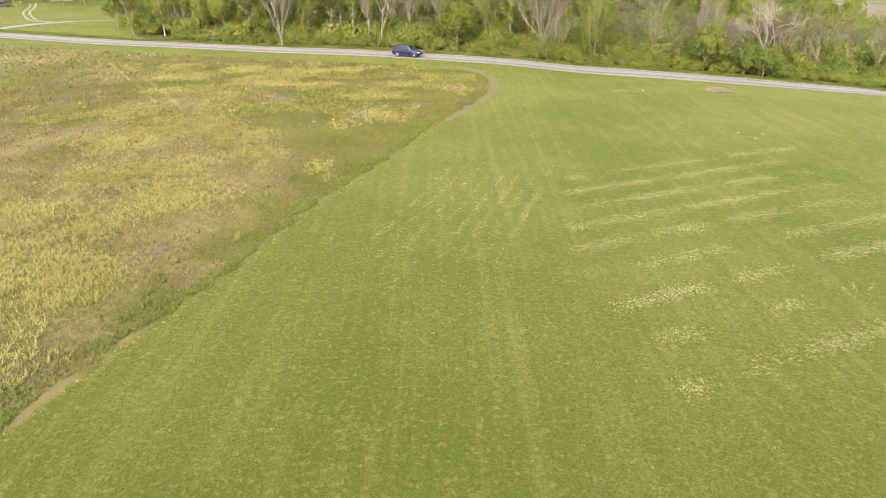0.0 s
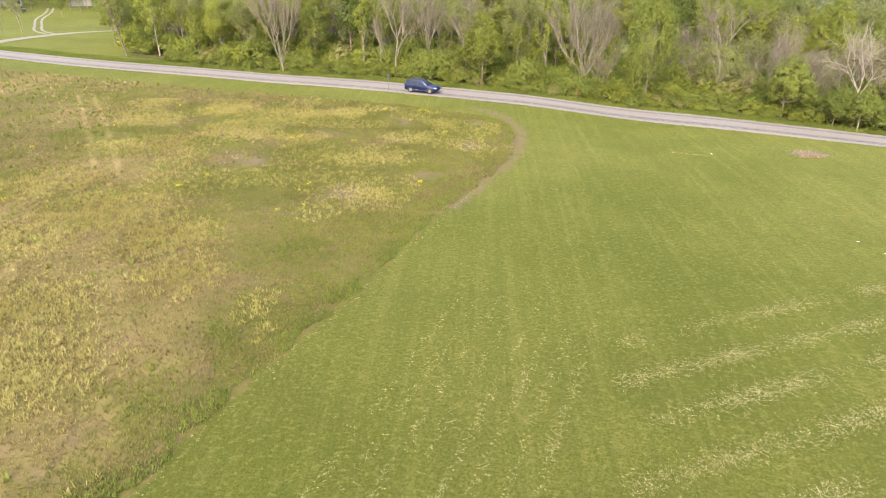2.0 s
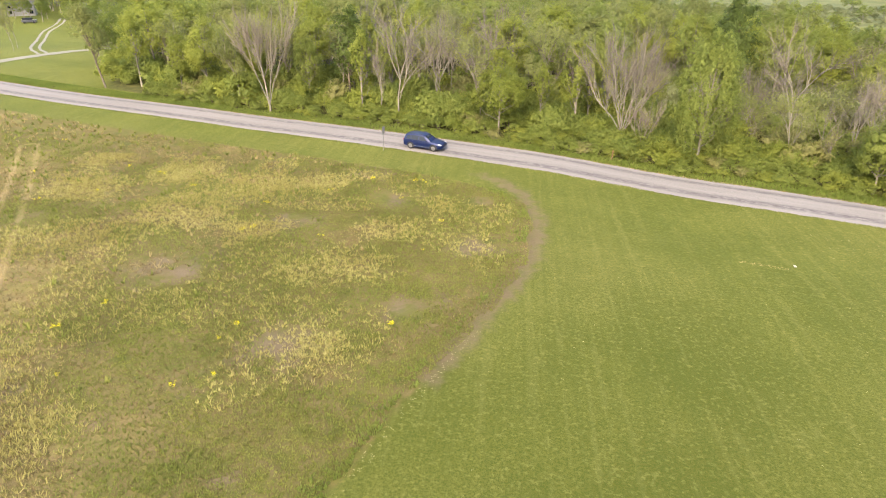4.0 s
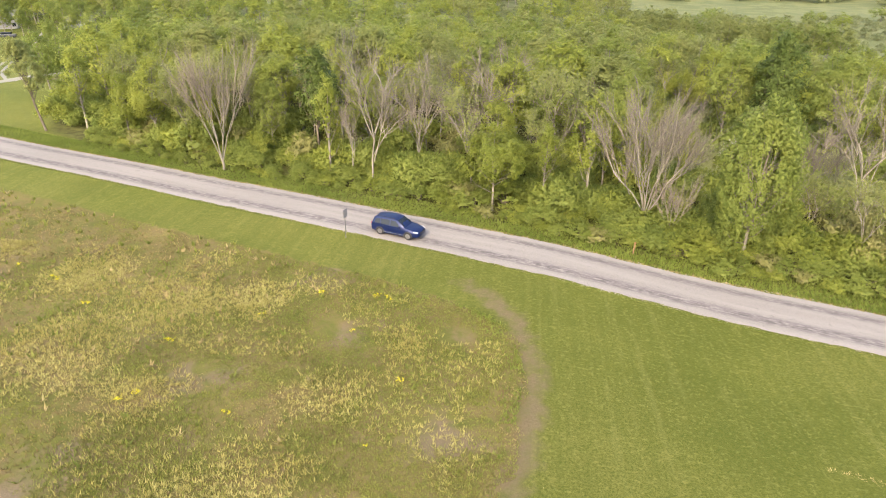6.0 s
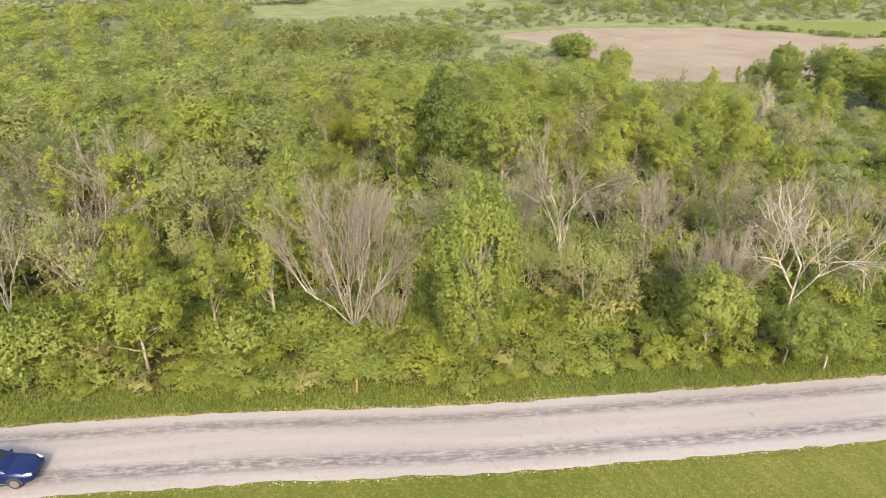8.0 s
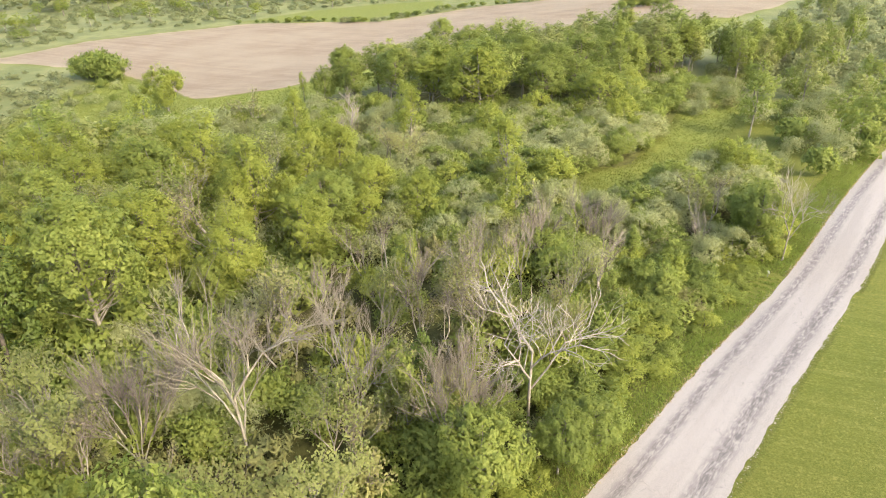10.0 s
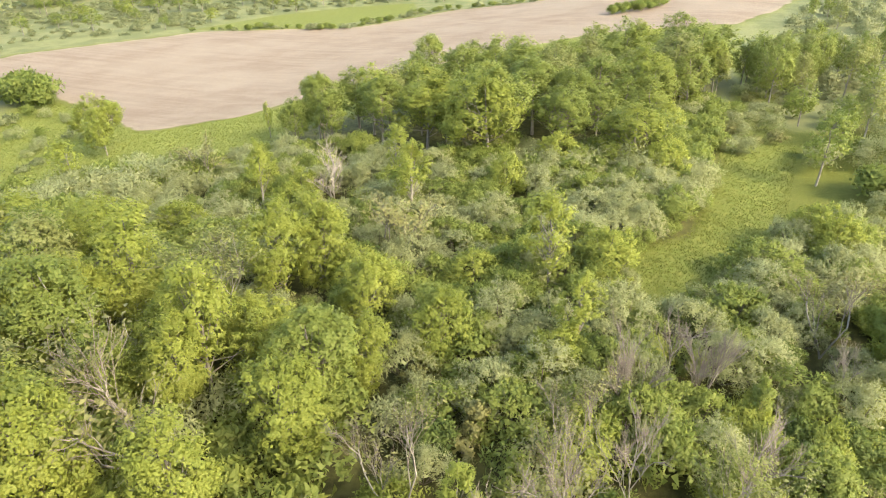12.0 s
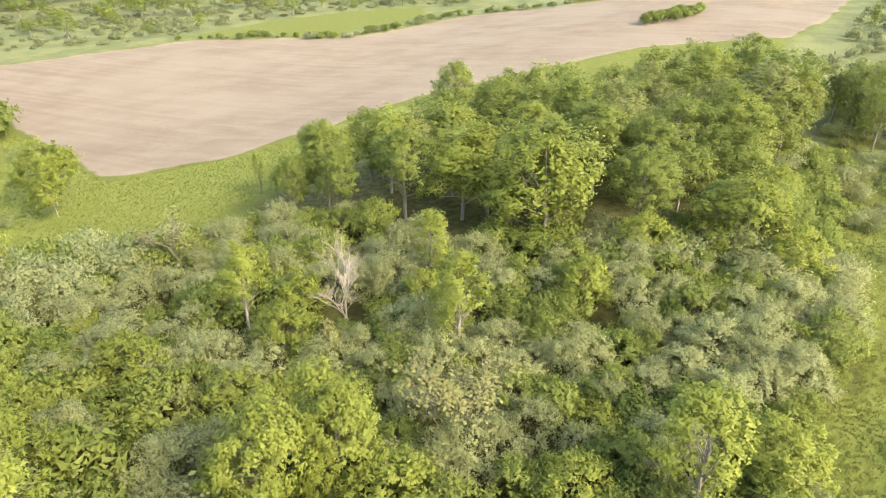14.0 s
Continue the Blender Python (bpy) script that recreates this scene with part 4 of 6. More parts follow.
def choose(rng, table):
    k = rng.uniform(0, sum(w for _, w in table))
    for kind, w in table:
        k -= w
        if k <= 0:
            return kind
    return table[-1][0]


FRONT = [(-62, 147), (-60, 141), (-40, 132), (-15, 123), (10, 115), (35, 107), (60, 100), (70, 99), (72, 112), (60, 124), (40, 131), (0, 143), (-40, 152)]
places, rng = scatter(FRONT, 5.0, 5, lambda x, y: True)
for x, y in places:
    if x > 18:
        kind = choose(rng, [("sparse", 1.6), ("bare", 2.0), ("sparse_brown", 2.4), ("fan", 0.35), ("slim", 0.8)])
        plant(kind, x, y, rng.uniform(6.5, 10.0), wide=rng.uniform(0.85, 1.1), rng=rng)
        continue
    kind = choose(rng, [("sparse", 3.0), ("yellow", 2.4), ("slim", 1.6), ("bare", 1.2), ("sparse_brown", 1.2), ("green", 1.0)])
    plant(kind, x, y, wide=rng.uniform(0.85, 1.1), rng=rng)
places, rng = scatter(FRONT, 4.5, 25, lambda x, y: True, 0.22)
for x, y in places:
    kind = choose(rng, [("bramble", 3.0), ("brown_bush", 0.8 if x < 30 else 2.4), ("yellow_bramble", 1.2)])
    fill(kind, x, y, rng.uniform(2.4, 4.6), rng.uniform(0.9, 1.2), rng)
places, rng = scatter([(-67, 150), (-64, 143), (-57, 140), (-60, 150), (-72, 172), (-88, 200), (-96, 214), (-102, 214), (-92, 196), (-80, 172)], 3.2, 28, lambda x, y: True, 0.3)
for x, y in places:
    fill(choose(rng, [("bramble", 3), ("yellow_bramble", 1)]), x, y, rng.uniform(2.0, 4.0), 1.2, rng)
for k in range(34):
    fill(choose(rng, [("silver", 2), ("far_bush", 1), ("bramble", 1.5)]), rng.uniform(19, 46), rng.uniform(120, 136), rng.uniform(2.6, 4.6), rng.uniform(1.0, 1.4), rng)
join_filled("understorey", "leafy undergrowth of mixed shrubs beneath the roadside trees", "undergrowth")

DEEP = [(-62, 152), (-40, 152), (0, 143), (40, 131), (56, 127), (70, 128), (74, 150), (80, 172), (70, 200), (40, 212), (-20, 215), (-90, 215), (-84, 190), (-74, 172)]
places, rng = scatter(DEEP, 6.0, 6, lambda x, y: True)
for x, y in places:
    if x > 20 and y < 172:
        kind = choose(rng, [("yellow", 3.0), ("green", 2.2), ("mid_pale", 1.0), ("sparse", 1.0), ("sparse_brown", 0.5)])
        plant(kind, x, y, rng.uniform(9.5, 14.0) if y > 146 or x > 50 else rng.uniform(7.0, 10.0), wide=rng.uniform(1.0, 1.3), rng=rng)
    elif y < 176:
        kind = choose(rng, [("mid_yellow", 3.6), ("mid_green", 1.6), ("mid_pale", 2.4), ("sparse", 0.5)])
        plant(kind, x, y, rng.uniform(9.5, 14.5), wide=rng.uniform(1.05, 1.35), rng=rng)
    else:
        if rng.random() < 0.3:
            continue
        fill(choose(rng, [("far_yellow", 3.2), ("far_green", 2.0), ("far_pale", 1.8)]), x, y, rng.uniform(9.5, 14.0), rng.uniform(1.15, 1.5), rng)
places, rng = scatter([(-140, 335), (-60, 315), (30, 302), (60, 420), (-220, 430)], 14.0, 29, lambda x, y: True)
for x, y in places:
    fill(choose(rng, [("far_yellow", 2), ("far_green", 2), ("far_pale", 2)]), x, y, rng.uniform(9, 13), rng.uniform(1.4, 1.8), rng)
BACK = [(-90, 215), (-20, 215), (40, 212), (70, 205), (90, 218), (60, 240), (30, 300), (-60, 310), (-140, 330), (-125, 250)]
places, rng = scatter(BACK, 11.0, 7, lambda x, y: True)
places += scatter([(-215, 292), (-150, 303), (-125, 300), (-120, 345), (-250, 350), (-260, 285)], 8.0, 27, lambda x, y: True)[0]
for x, y in places:
    fill(choose(rng, [("far_yellow", 2.4), ("far_green", 2.4), ("far_pale", 1.4)]), x, y, rng.uniform(9.0, 13.0), rng.uniform(1.2, 1.6), rng)
places, rng = scatter([(18, 134), (40, 131), (56, 127), (60, 124), (72, 128), (76, 150), (82, 172), (60, 176), (20, 170)], 4.2, 26, lambda x, y: True, 0.4)
for x, y in places:
    fill(choose(rng, [("far_bush", 1), ("far_green_bush", 2.5)]), x, y, rng.uniform(3.0, 5.0), rng.uniform(1.0, 1.3), rng)
join_filled("far_woodland", "far mixed woodland canopy in yellow-green spring leaf", "woodland")

THICKET = [(70, 99), (84, 93), (96, 93), (108, 91), (121, 92), (116, 98.5), (100, 106.5), (89, 111), (90, 117), (104, 118), (111, 112), (128, 110), (128, 130), (118, 150), (126, 165), (120, 178),
           (110, 186), (98, 205), (80, 200), (82, 172), (76, 150), (72, 128), (60, 124), (72, 112)]
places, rng = scatter(THICKET, 3.0, 8, lambda x, y: True, 0.8)
for x, y in places:
    kind = choose(rng, [("silver", 3.4 if x < 88 else 5.0), ("green_bush", 2.8), ("dark_bush", 0.7), ("brown_bush", 0.35), ("sparse_brown", 0.03), ("bright_bush", 0.25), ("slim", 0.15), ("yellow_bramble", 0.5)])
    h = {"silver": rng.uniform(3.0, 5.2), "green_bush": rng.uniform(2.8, 4.8), "yellow_bramble": rng.uniform(2.4, 3.4)}.get(kind)
    if x > 124 or y > 182 or (kind in ("brown_bush", "dark_bush", "yellow_bramble") and y > 130):
        fill({"silver": "far_bush", "green_bush": "far_green_bush", "dark_bush": "far_green_bush", "slim": "far_yellow", "sparse_brown": "far_pale"}.get(kind, kind), x, y, h, rng.uniform(1.05, 1.4), rng)
    else:
        plant(kind, x, y, h, wide=rng.uniform(1.05, 1.4), rng=rng)
join_filled("far_thicket", "dense thicket of silvery and green shrubs before the fields", "thicket")

CLUMP = [(126, 114), (160, 113), (200, 112), (205, 124), (166, 168), (138, 178), (128, 170), (121, 150), (128, 132)]
places, rng = scatter(CLUMP, 7.0, 9, lambda x, y: True)
for x, y in places:
    kind = choose(rng, [("mid_green", 4.0), ("green", 1.0), ("mid_yellow", 1.0), ("mid_pale", 0.6)])
    plant(kind, x, y, rng.uniform(10.0, 15.0) if y > 130 or x > 150 else rng.uniform(7, 11), wide=rng.uniform(1.3, 1.6), rng=rng)
places, rng = scatter([(112, 110), (140, 109.5), (172, 110), (172, 118), (135, 120), (130, 150), (118, 152), (121, 130)], 3.4, 10, lambda x, y: True, 0.7)
for x, y in places:
    fill(choose(rng, [("far_bush", 1.5), ("far_green_bush", 3.0)]), x, y, None, 1.15, rng)
places, rng = scatter([(139, 108.5), (148, 99.5), (190, 101), (232, 108), (200, 108), (165, 109)], 4.6, 20, lambda x, y: True, 0.5)
for x, y in places:
    fill(choose(rng, [("far_bush", 2.2), ("far_green_bush", 1.0), ("brown_bush", 0.8)]), x, y, rng.uniform(1.4, 3.2), 1.2, rng)
places, rng = scatter([(91, 114.2), (104, 114.4), (113, 109.8), (113, 112), (105, 118), (91, 117)], 3.0, 30, lambda x, y: True, 0.5)
for x, y in places:
    fill(choose(rng, [("silver", 1.5), ("green_bush", 1.5)]), x, y, rng.uniform(1.8, 3.2), 1.1, rng)
join_filled("clump_skirt", "green and silvery shrubs round a clump of trees", "thicket")

# blossoming grove beyond the wood
GROVE = [(30, 262), (95, 262), (100, 292), (30, 295)]
places, rng = scatter(GROVE, 7.5, 12, lambda x, y: True)
for x, y in places:
    fill(choose(rng, [("far_pale", 3), ("far_green", 1)]), x, y, rng.uniform(12, 15), 1.2, rng)
SCRUB = [(95, 225), (118, 262), (148, 278), (140, 330), (200, 345), (330, 250), (420, 240), (430, 420), (60, 420), (-60, 400), (30, 300), (100, 295)]
places, rng = scatter(SCRUB, 7.5, 13, lambda x, y: max(float(signed(np.array([x]), np.array([y]), PLOUGH)[0]), float(signed(np.array([x]), np.array([y]), HAYFIELD)[0]) - 4) < -8)
for x, y in places:
    far = x + y > 560
    kind = choose(rng, [("scrub_bush", 6), ("far_green", 0.6 if far else 0.12), ("far_yellow", 0.5 if far else 0.1)])
    fill(kind, x, y, rng.uniform(0.9, 2.6) if "bush" in kind else rng.uniform(6, 10), rng.uniform(1.3, 2.2), rng)
places, rng = scatter([(138, 262), (150, 266), (148, 284), (136, 280)], 4.0, 14, lambda x, y: True)
for x, y in places:
    fill("far_green_bush", x, y, rng.uniform(5.0, 7.0), 1.1, rng)
places, rng = scatter([(288, 158), (292, 150), (322, 138), (326, 144)], 3.2, 15, lambda x, y: True)
for x, y in places:
    fill("far_green_bush", x, y, rng.uniform(2.4, 3.6), 1.1, rng)
for row in (450, 520, 610, 720, 860, 1040):
    x = -420.0
    while x < 760:
        x += rng.uniform(7, 15) * row / 450
        if value_noise(np.array([x]), np.array([row]), 90.0, 19)[0] > 0.42:
            fill("scrub_bush", x, row + rng.uniform(-22, 22), rng.uniform(6, 11), rng.uniform(1.5, 2.2) * row / 500, rng)
places, rng = scatter([(72, 236), (96, 220), (118, 217), (126, 230), (144, 266), (120, 262)], 6.5, 18, lambda x, y: True, 0.8)
for x, y in places:
    fill(choose(rng, [("far_bush", 2), ("scrub_bush", 1), ("far_green_bush", 0.6)]), x, y, rng.uniform(1.2, 2.8), 1.2, rng)
join_filled("far_scrub", "scattered grey-green shrubs and small trees in far open land", "scrub")
RIGHT = [(205, 112), (240, 120), (250, 100), (330, 90), (440, 40), (430, 0), (330, 20), (240, 40), (180, 60), (130, 76), (108, 88), (117, 99), (130, 98), (150, 96.5), (190, 99)]
places, rng = scatter(RIGHT, 6.0, 16, lambda x, y: float(signed(np.array([x]), np.array([y]), GLADE)[0]) < -1.5)
for x, y in places:
    kind = choose(rng, [("far_bush" if x < 180 else "scrub_bush", 4), ("far_green_bush" if x < 180 else "scrub_bush", 2.5), ("far_green", 0.4), ("far_pale", 0.2)])
    if x > 215 and rng.random() < 0.55:
        continue
    fill(kind, x, y, rng.uniform(2.4, 4.4) if "bush" in kind else rng.uniform(8, 12), rng.uniform(1.0, 1.4), rng)
join_filled("roadside_scrub", "rough scrub of grey-green shrubs between glade and road", "scrub")
for k in range(26):
    t = k / 25
    plant("mid_green" if k % 3 else "mid_pale", 182 + 30 * t + random.uniform(-6, 6), 108 - 22 * t + random.uniform(-7, 7), random.uniform(9, 13), wide=1.0)
stand("mid_green", [(324, 285, 6.5, 1.0), (296, 89, 9.0, 0.9), (302, 84, 9.5, 0.9)])

# hedge and weeds on the far edge of the ploughed field
HEDGE = [(243, 307), (258, 284), (272, 254), (325, 235), (352, 197), (420, 150)]
line = spline(HEDGE, 2.6)
for k, (x, y) in enumerate(line):
    if value_noise(np.array([k * 2.6]), np.array([0.0]), 14.0, 87)[0] > 0.3:
        fill("scrub_bush" if random.random() < 0.4 else "far_green_bush", float(x) + random.uniform(-2.5, 2.5), float(y) + random.uniform(-2.5, 2.5), random.uniform(0.7, 2.6), 1.6)
join_filled("far_hedge", "low hedge and scrub along the far field edges", "hedge")


# ---- brambles along the wood's edge ----
def beside_road(s, off):
    """A place s metres along the road near the sign, off metres north of its middle."""
    k = int(np.argmin(np.abs(ROADSIDE[:, 0] - s)))
    p, q = ROADSIDE[k], ROADSIDE[min(k + 1, len(ROADSIDE) - 1)]
    d = np.array([q[0] - p[0], q[1] - p[1]])
    d /= np.linalg.norm(d)
    return float(p[0] - d[1] * off), float(p[1] + d[0] * off)


ROADSIDE = spline(ROAD_LINE, 0.5)
rng = random.Random(17)
for lane_off, gap, tallness in ((6.3, 1.9, 0.8), (7.9, 2.1, 1.15), (9.7, 2.3, 1.35)):
    s = -58.0
    while s < 96:
        s += gap * rng.uniform(0.8, 1.2)
        x, y = beside_road(s, lane_off + rng.uniform(-0.9, 1.1))
        if any((x - a) ** 2 + (y - b) ** 2 < 0.8 for a, b, r in TAKEN):
            continue
        kind = choose(rng, [("bramble", 3), ("yellow_bramble", 2.4), ("brown_bush", 0.5), ("green_bush", 0.5)])
        plant(kind, x, y, tallness * rng.uniform(0.9, 1.9), wide=rng.uniform(1.1, 1.9) * (0.75 if kind == "green_bush" else 1), rng=rng)
for lane_off, gap in ((11.6, 2.4), (13.4, 2.8), (15.2, 3.2)):
    s = -60.0
    while s < 72:
        s += gap * rng.uniform(0.8, 1.2)
        x, y = beside_road(s, lane_off + rng.uniform(-0.7, 0.7))
        fill(choose(rng, [("bramble", 2), ("yellow_bramble", 1.6)]), x, y, rng.uniform(1.6, 3.2), rng.uniform(1.0, 1.3), rng)
for k in range(16):
    fill(choose(rng, [("bramble", 2), ("yellow_bramble", 2)]), rng.uniform(14.5, 22), rng.uniform(110.8, 115), rng.uniform(1.4, 2.4), 1.5, rng)
join_filled("bramble_thicket", "unbroken bramble thicket beneath the first trees", "thicket")


# ---- grasses, weeds and flowers ----
def tufts(name, x, y, height, blades, width, splay, seed, material, label, category, z_at=0.0):
    """Tufts of pointed blades, each blade one bent triangle, all of one kind in one mesh."""
    rng = np.random.default_rng(seed)
    k = np.repeat(np.arange(len(x)), blades)
    n = len(k)
    h = np.broadcast_to(np.asarray(height, float), (len(x),))[k] * rng.uniform(0.6, 1.2, n)
    turn = rng.uniform(0, 2 * np.pi, n)
    out = np.stack([np.cos(turn), np.sin(turn)], -1)
    foot = np.stack([x[k], y[k]], -1) + out * (rng.uniform(0, 0.5, n) * splay)[:, None]
    side = np.stack([-out[:, 1], out[:, 0]], -1) * (width * rng.uniform(0.6, 1.3, n))[:, None]
    tip = foot + out * (splay * rng.uniform(0.3, 1.3, n))[:, None]
    z = land(foot[:, 0], foot[:, 1]) + z_at
    verts = np.stack([np.column_stack([foot - side, z - 0.02]), np.column_stack([foot + side, z - 0.02]), np.column_stack([tip, z + h])], 1).reshape(-1, 3)
    me = mesh_of(name, verts, np.arange(3 * n).reshape(-1, 3), material)
    return tagged(new(name, me), label, category, kind="stuff")


def sow(count, x0, x1, y0, y1, seed, keep_if):
    rng = np.random.default_rng(seed)
    x, y = rng.uniform(x0, x1, count), rng.uniform(y0, y1, count)
    ok = keep_if(x, y, rng.uniform(0, 1, count))
    return x[ok], y[ok]


def near_spots(x, y, rows):
    return np.max([np.exp(-((x - a) ** 2 + (y - b) ** 2) / (r * r)) for a, b, r in rows], axis=0)


GRASS_GREEN = blade_material("meadow_grass", (0.100, 0.122, 0.022), (0.152, 0.168, 0.033), (0.206, 0.194, 0.047), 0.45)
GRASS_OLIVE = blade_material("olive_weeds", (0.104, 0.098, 0.028), (0.148, 0.135, 0.040), (0.194, 0.172, 0.058), 0.45)
GRASS_STRAW = blade_material("dry_straw", (0.187, 0.140, 0.061), (0.266, 0.205, 0.090), (0.338, 0.274, 0.130), 0.45)
WEED_YELLOW = blade_material("straw_yellow_seed_heads", (0.220, 0.190, 0.054), (0.298, 0.262, 0.080), (0.384, 0.346, 0.132), 0.45)
FLOWER = blade_material("mustard_flowers", (0.446, 0.374, 0.007), (0.533, 0.461, 0.012), (0.590, 0.533, 0.022), 0.3)
VERGE_GREEN = blade_material("verge_grass", (0.104, 0.142, 0.026), (0.156, 0.194, 0.038), (0.206, 0.234, 0.052), 0.58)
LAWN_BLADE = blade_material("mown_grass", (0.086, 0.102, 0.020), (0.115, 0.128, 0.029), (0.148, 0.153, 0.042), 0.4)
CLIPPING = blade_material("dry_clippings", (0.200, 0.178, 0.082), (0.275, 0.246, 0.130), (0.350, 0.322, 0.190), 0.3)
GRASS_RUST = blade_material("rusty_weeds", (0.090, 0.062, 0.026), (0.135, 0.094, 0.040), (0.185, 0.135, 0.060), 0.4)
GLADE_BLADE = blade_material("lush_glade_grass", (0.094, 0.113, 0.022), (0.127, 0.145, 0.029), (0.162, 0.172, 0.041), 0.5)

in_meadow = lambda x, y: signed(x, y, MEADOW) + 0.9 * (value_noise(x, y, 1.1, 30) - 0.5)
dryness = lambda x, y: (value_noise(x, y, 6.5, 31) * 0.6 + value_noise(x, y, 2.6, 32) * 0.4 + np.clip((55 - y) / 160, -0.2, 0.08) + 0.14 * smooth(-6, -26, x)
                        + 0.25 * near_spots(x, y, DRIFTS) - 0.5 * near_spots(x, y, GREENS))
bareness = lambda x, y: near_spots(x, y, PATCHES)
fade = lambda x, y: np.clip(1.25 - np.hypot(x - 3, y - 60) / 75, 0, 1)

x, y = sow(620000, -62, 8, -5, 112, 41, lambda x, y, r: (in_meadow(x, y) > 0.1) & (dryness(x, y) < 0.40 + 0.32 * r) & (bareness(x, y) < 0.7 * r + 0.1) & (r < fade(x, y)))
tufts("meadow_grass", x, y, 0.06 + 0.10 * value_noise(x, y, 3.0, 33), 3, 0.024, 0.10, 42, GRASS_GREEN, "rank green meadow grass in uneven tufts", "grass")
x, y = sow(270000, -62, 8, -5, 112, 43, lambda x, y, r: (in_meadow(x, y) > 0.1) & (value_noise(x, y, 4.0, 35) + 0.18 * smooth(60, 40, y) > 0.35 + 0.3 * r) & (bareness(x, y) < 0.8 * r + 0.05) & (r < fade(x, y)))
tufts("olive_weeds", x, y, 0.07 + 0.10 * value_noise(x, y, 2.0, 36), 3, 0.024, 0.11, 44, GRASS_OLIVE, "low olive-brown weeds between the grasses", "weeds")
x, y = sow(190000, -62, 8, -5, 112, 45, lambda x, y, r: (in_meadow(x, y) > 0.4) & (dryness(x, y) > 0.50 + 0.25 * r) & (r < fade(x, y)))
tufts("dry_grass", x, y, 0.07 + 0.09 * value_noise(x, y, 1.5, 37), 3, 0.022, 0.11, 46, GRASS_STRAW, "dry straw-coloured grass lying in drifts", "grass")
x, y = sow(105000, -62, 8, -5, 112, 78, lambda x, y, r: (in_meadow(x, y) > 0.4) & (dryness(x, y) > 0.42 + 0.3 * r) & (r < fade(x, y)))
tufts("rusty_weeds", x, y, 0.08 + 0.08 * value_noise(x, y, 1.8, 79), 3, 0.026, 0.11, 79, GRASS_RUST, "low rusty-brown weeds in the dry parts of the meadow", "weeds")
x, y = sow(210000, -48, 6, 8, 104, 47, lambda x, y, r: (in_meadow(x, y) > 1.5) & (r < 0.45 + 0.55 * smooth(72, 52, y) + 0.35 * smooth(86, 98, y)) & (near_spots(x, y, DRIFTS) * 0.75 * (0.3 + value_noise(x, y, 1.1, 38)) + (0.12 + 0.15 * smooth(62, 40, y)) * (value_noise(x, y, 5.0, 39) > 0.59) > r * 0.55 + 0.03))
tufts("seeding_weeds", x, y, 0.20, 6, 0.026, 0.22, 48, WEED_YELLOW, "straw-yellow seeding weeds in bright drifts", "weeds")
x, y = sow(26000, -190, 0, -60, 170, 49, lambda x, y, r: (in_meadow(x, y) > 0.3) & (r > fade(x, y)) & (r > smooth(90, 190, np.hypot(x, y - 60))))
tufts("far_meadow_grass", x, y, 0.4, 4, 0.10, 0.3, 50, GRASS_GREEN, "rank meadow grass farther off", "grass")
x, y = sow(26000, -190, 0, -60, 170, 51, lambda x, y, r: (in_meadow(x, y) > 0.3) & (r > fade(x, y)) & (r > smooth(90, 190, np.hypot(x, y - 60))) & (value_noise(x, y, 9.0, 40) > 0.3 + 0.4 * r))
tufts("far_dry_grass", x, y, 0.35, 4, 0.09, 0.3, 52, GRASS_STRAW, "dry meadow grass farther off", "grass")
# taller fringe where the mower stops
x, y = sow(230000, -26, 8, -5, 98, 53, lambda x, y, r: (in_meadow(x, y) > 0.02) & (in_meadow(x, y) < 0.15 + 1.6 * r * r) & (value_noise(x, y, 1.7, 34) > 0.25 + 0.3 * r) & (off_line(x, y, TRACK) > 0.75))
tufts("meadow_fringe", x, y, 0.18, 4, 0.03, 0.13, 54, VERGE_GREEN, "tall green grass fringe where the mowing stops", "grass")

# rough grass of the glades
x, y = sow(45000, 86, 190, 92, 120, 68, lambda x, y, r: (signed(x, y, GLADE) > -1.0) & (r > smooth(90, 200, x) * 0.8))
tufts("glade_grass", x, y, 0.10 + 0.16 * value_noise(x, y, 3.0, 69), 3, 0.05, 0.2, 70, GLADE_BLADE, "rough tussocky grass of a glade", "grass")
x, y = sow(60000, 70, 165, 170, 270, 74, lambda x, y, r: (signed(x, y, LANE) > -0.5))
tufts("field_margin_grass", x, y, 0.18, 3, 0.07, 0.25, 75, GLADE_BLADE, "rough grass along the ploughed field", "grass")

# verges
centre = ROADSIDE[(ROADSIDE[:, 0] > -110) & (ROADSIDE[:, 0] < 130)]
heading = np.gradient(centre, axis=0)
heading /= np.linalg.norm(heading, axis=1)[:, None]
rng = np.random.default_rng(55)


def along_verge(count, low, high):
    k = rng.integers(0, len(centre), count)
    off = rng.uniform(low, high, count)
    p = centre[k] + heading[k] * rng.uniform(-0.3, 0.3, count)[:, None] + np.stack([-heading[k][:, 1], heading[k][:, 0]], -1) * off[:, None]
    return p[:, 0], p[:, 1]


x, y = along_verge(52000, 3.3, 7.2)
tufts("verge_grass", x, y, 0.14 + 0.16 * value_noise(x, y, 2.5, 56), 3, 0.032, 0.13, 57, VERGE_GREEN, "long fresh green grass on the wooded verge", "grass")
x, y = along_verge(9000, -3.75, -3.2)
tufts("road_edge_grass", x, y, 0.05, 4, 0.03, 0.10, 58, LAWN_BLADE, "short grass creeping over the road edge", "grass")
x, y = along_verge(5000, 3.15, 3.5)
tufts("shoulder_weeds", x, y, 0.09, 4, 0.03, 0.10, 59, GRASS_STRAW, "dry weeds along the gravel road edge", "weeds")

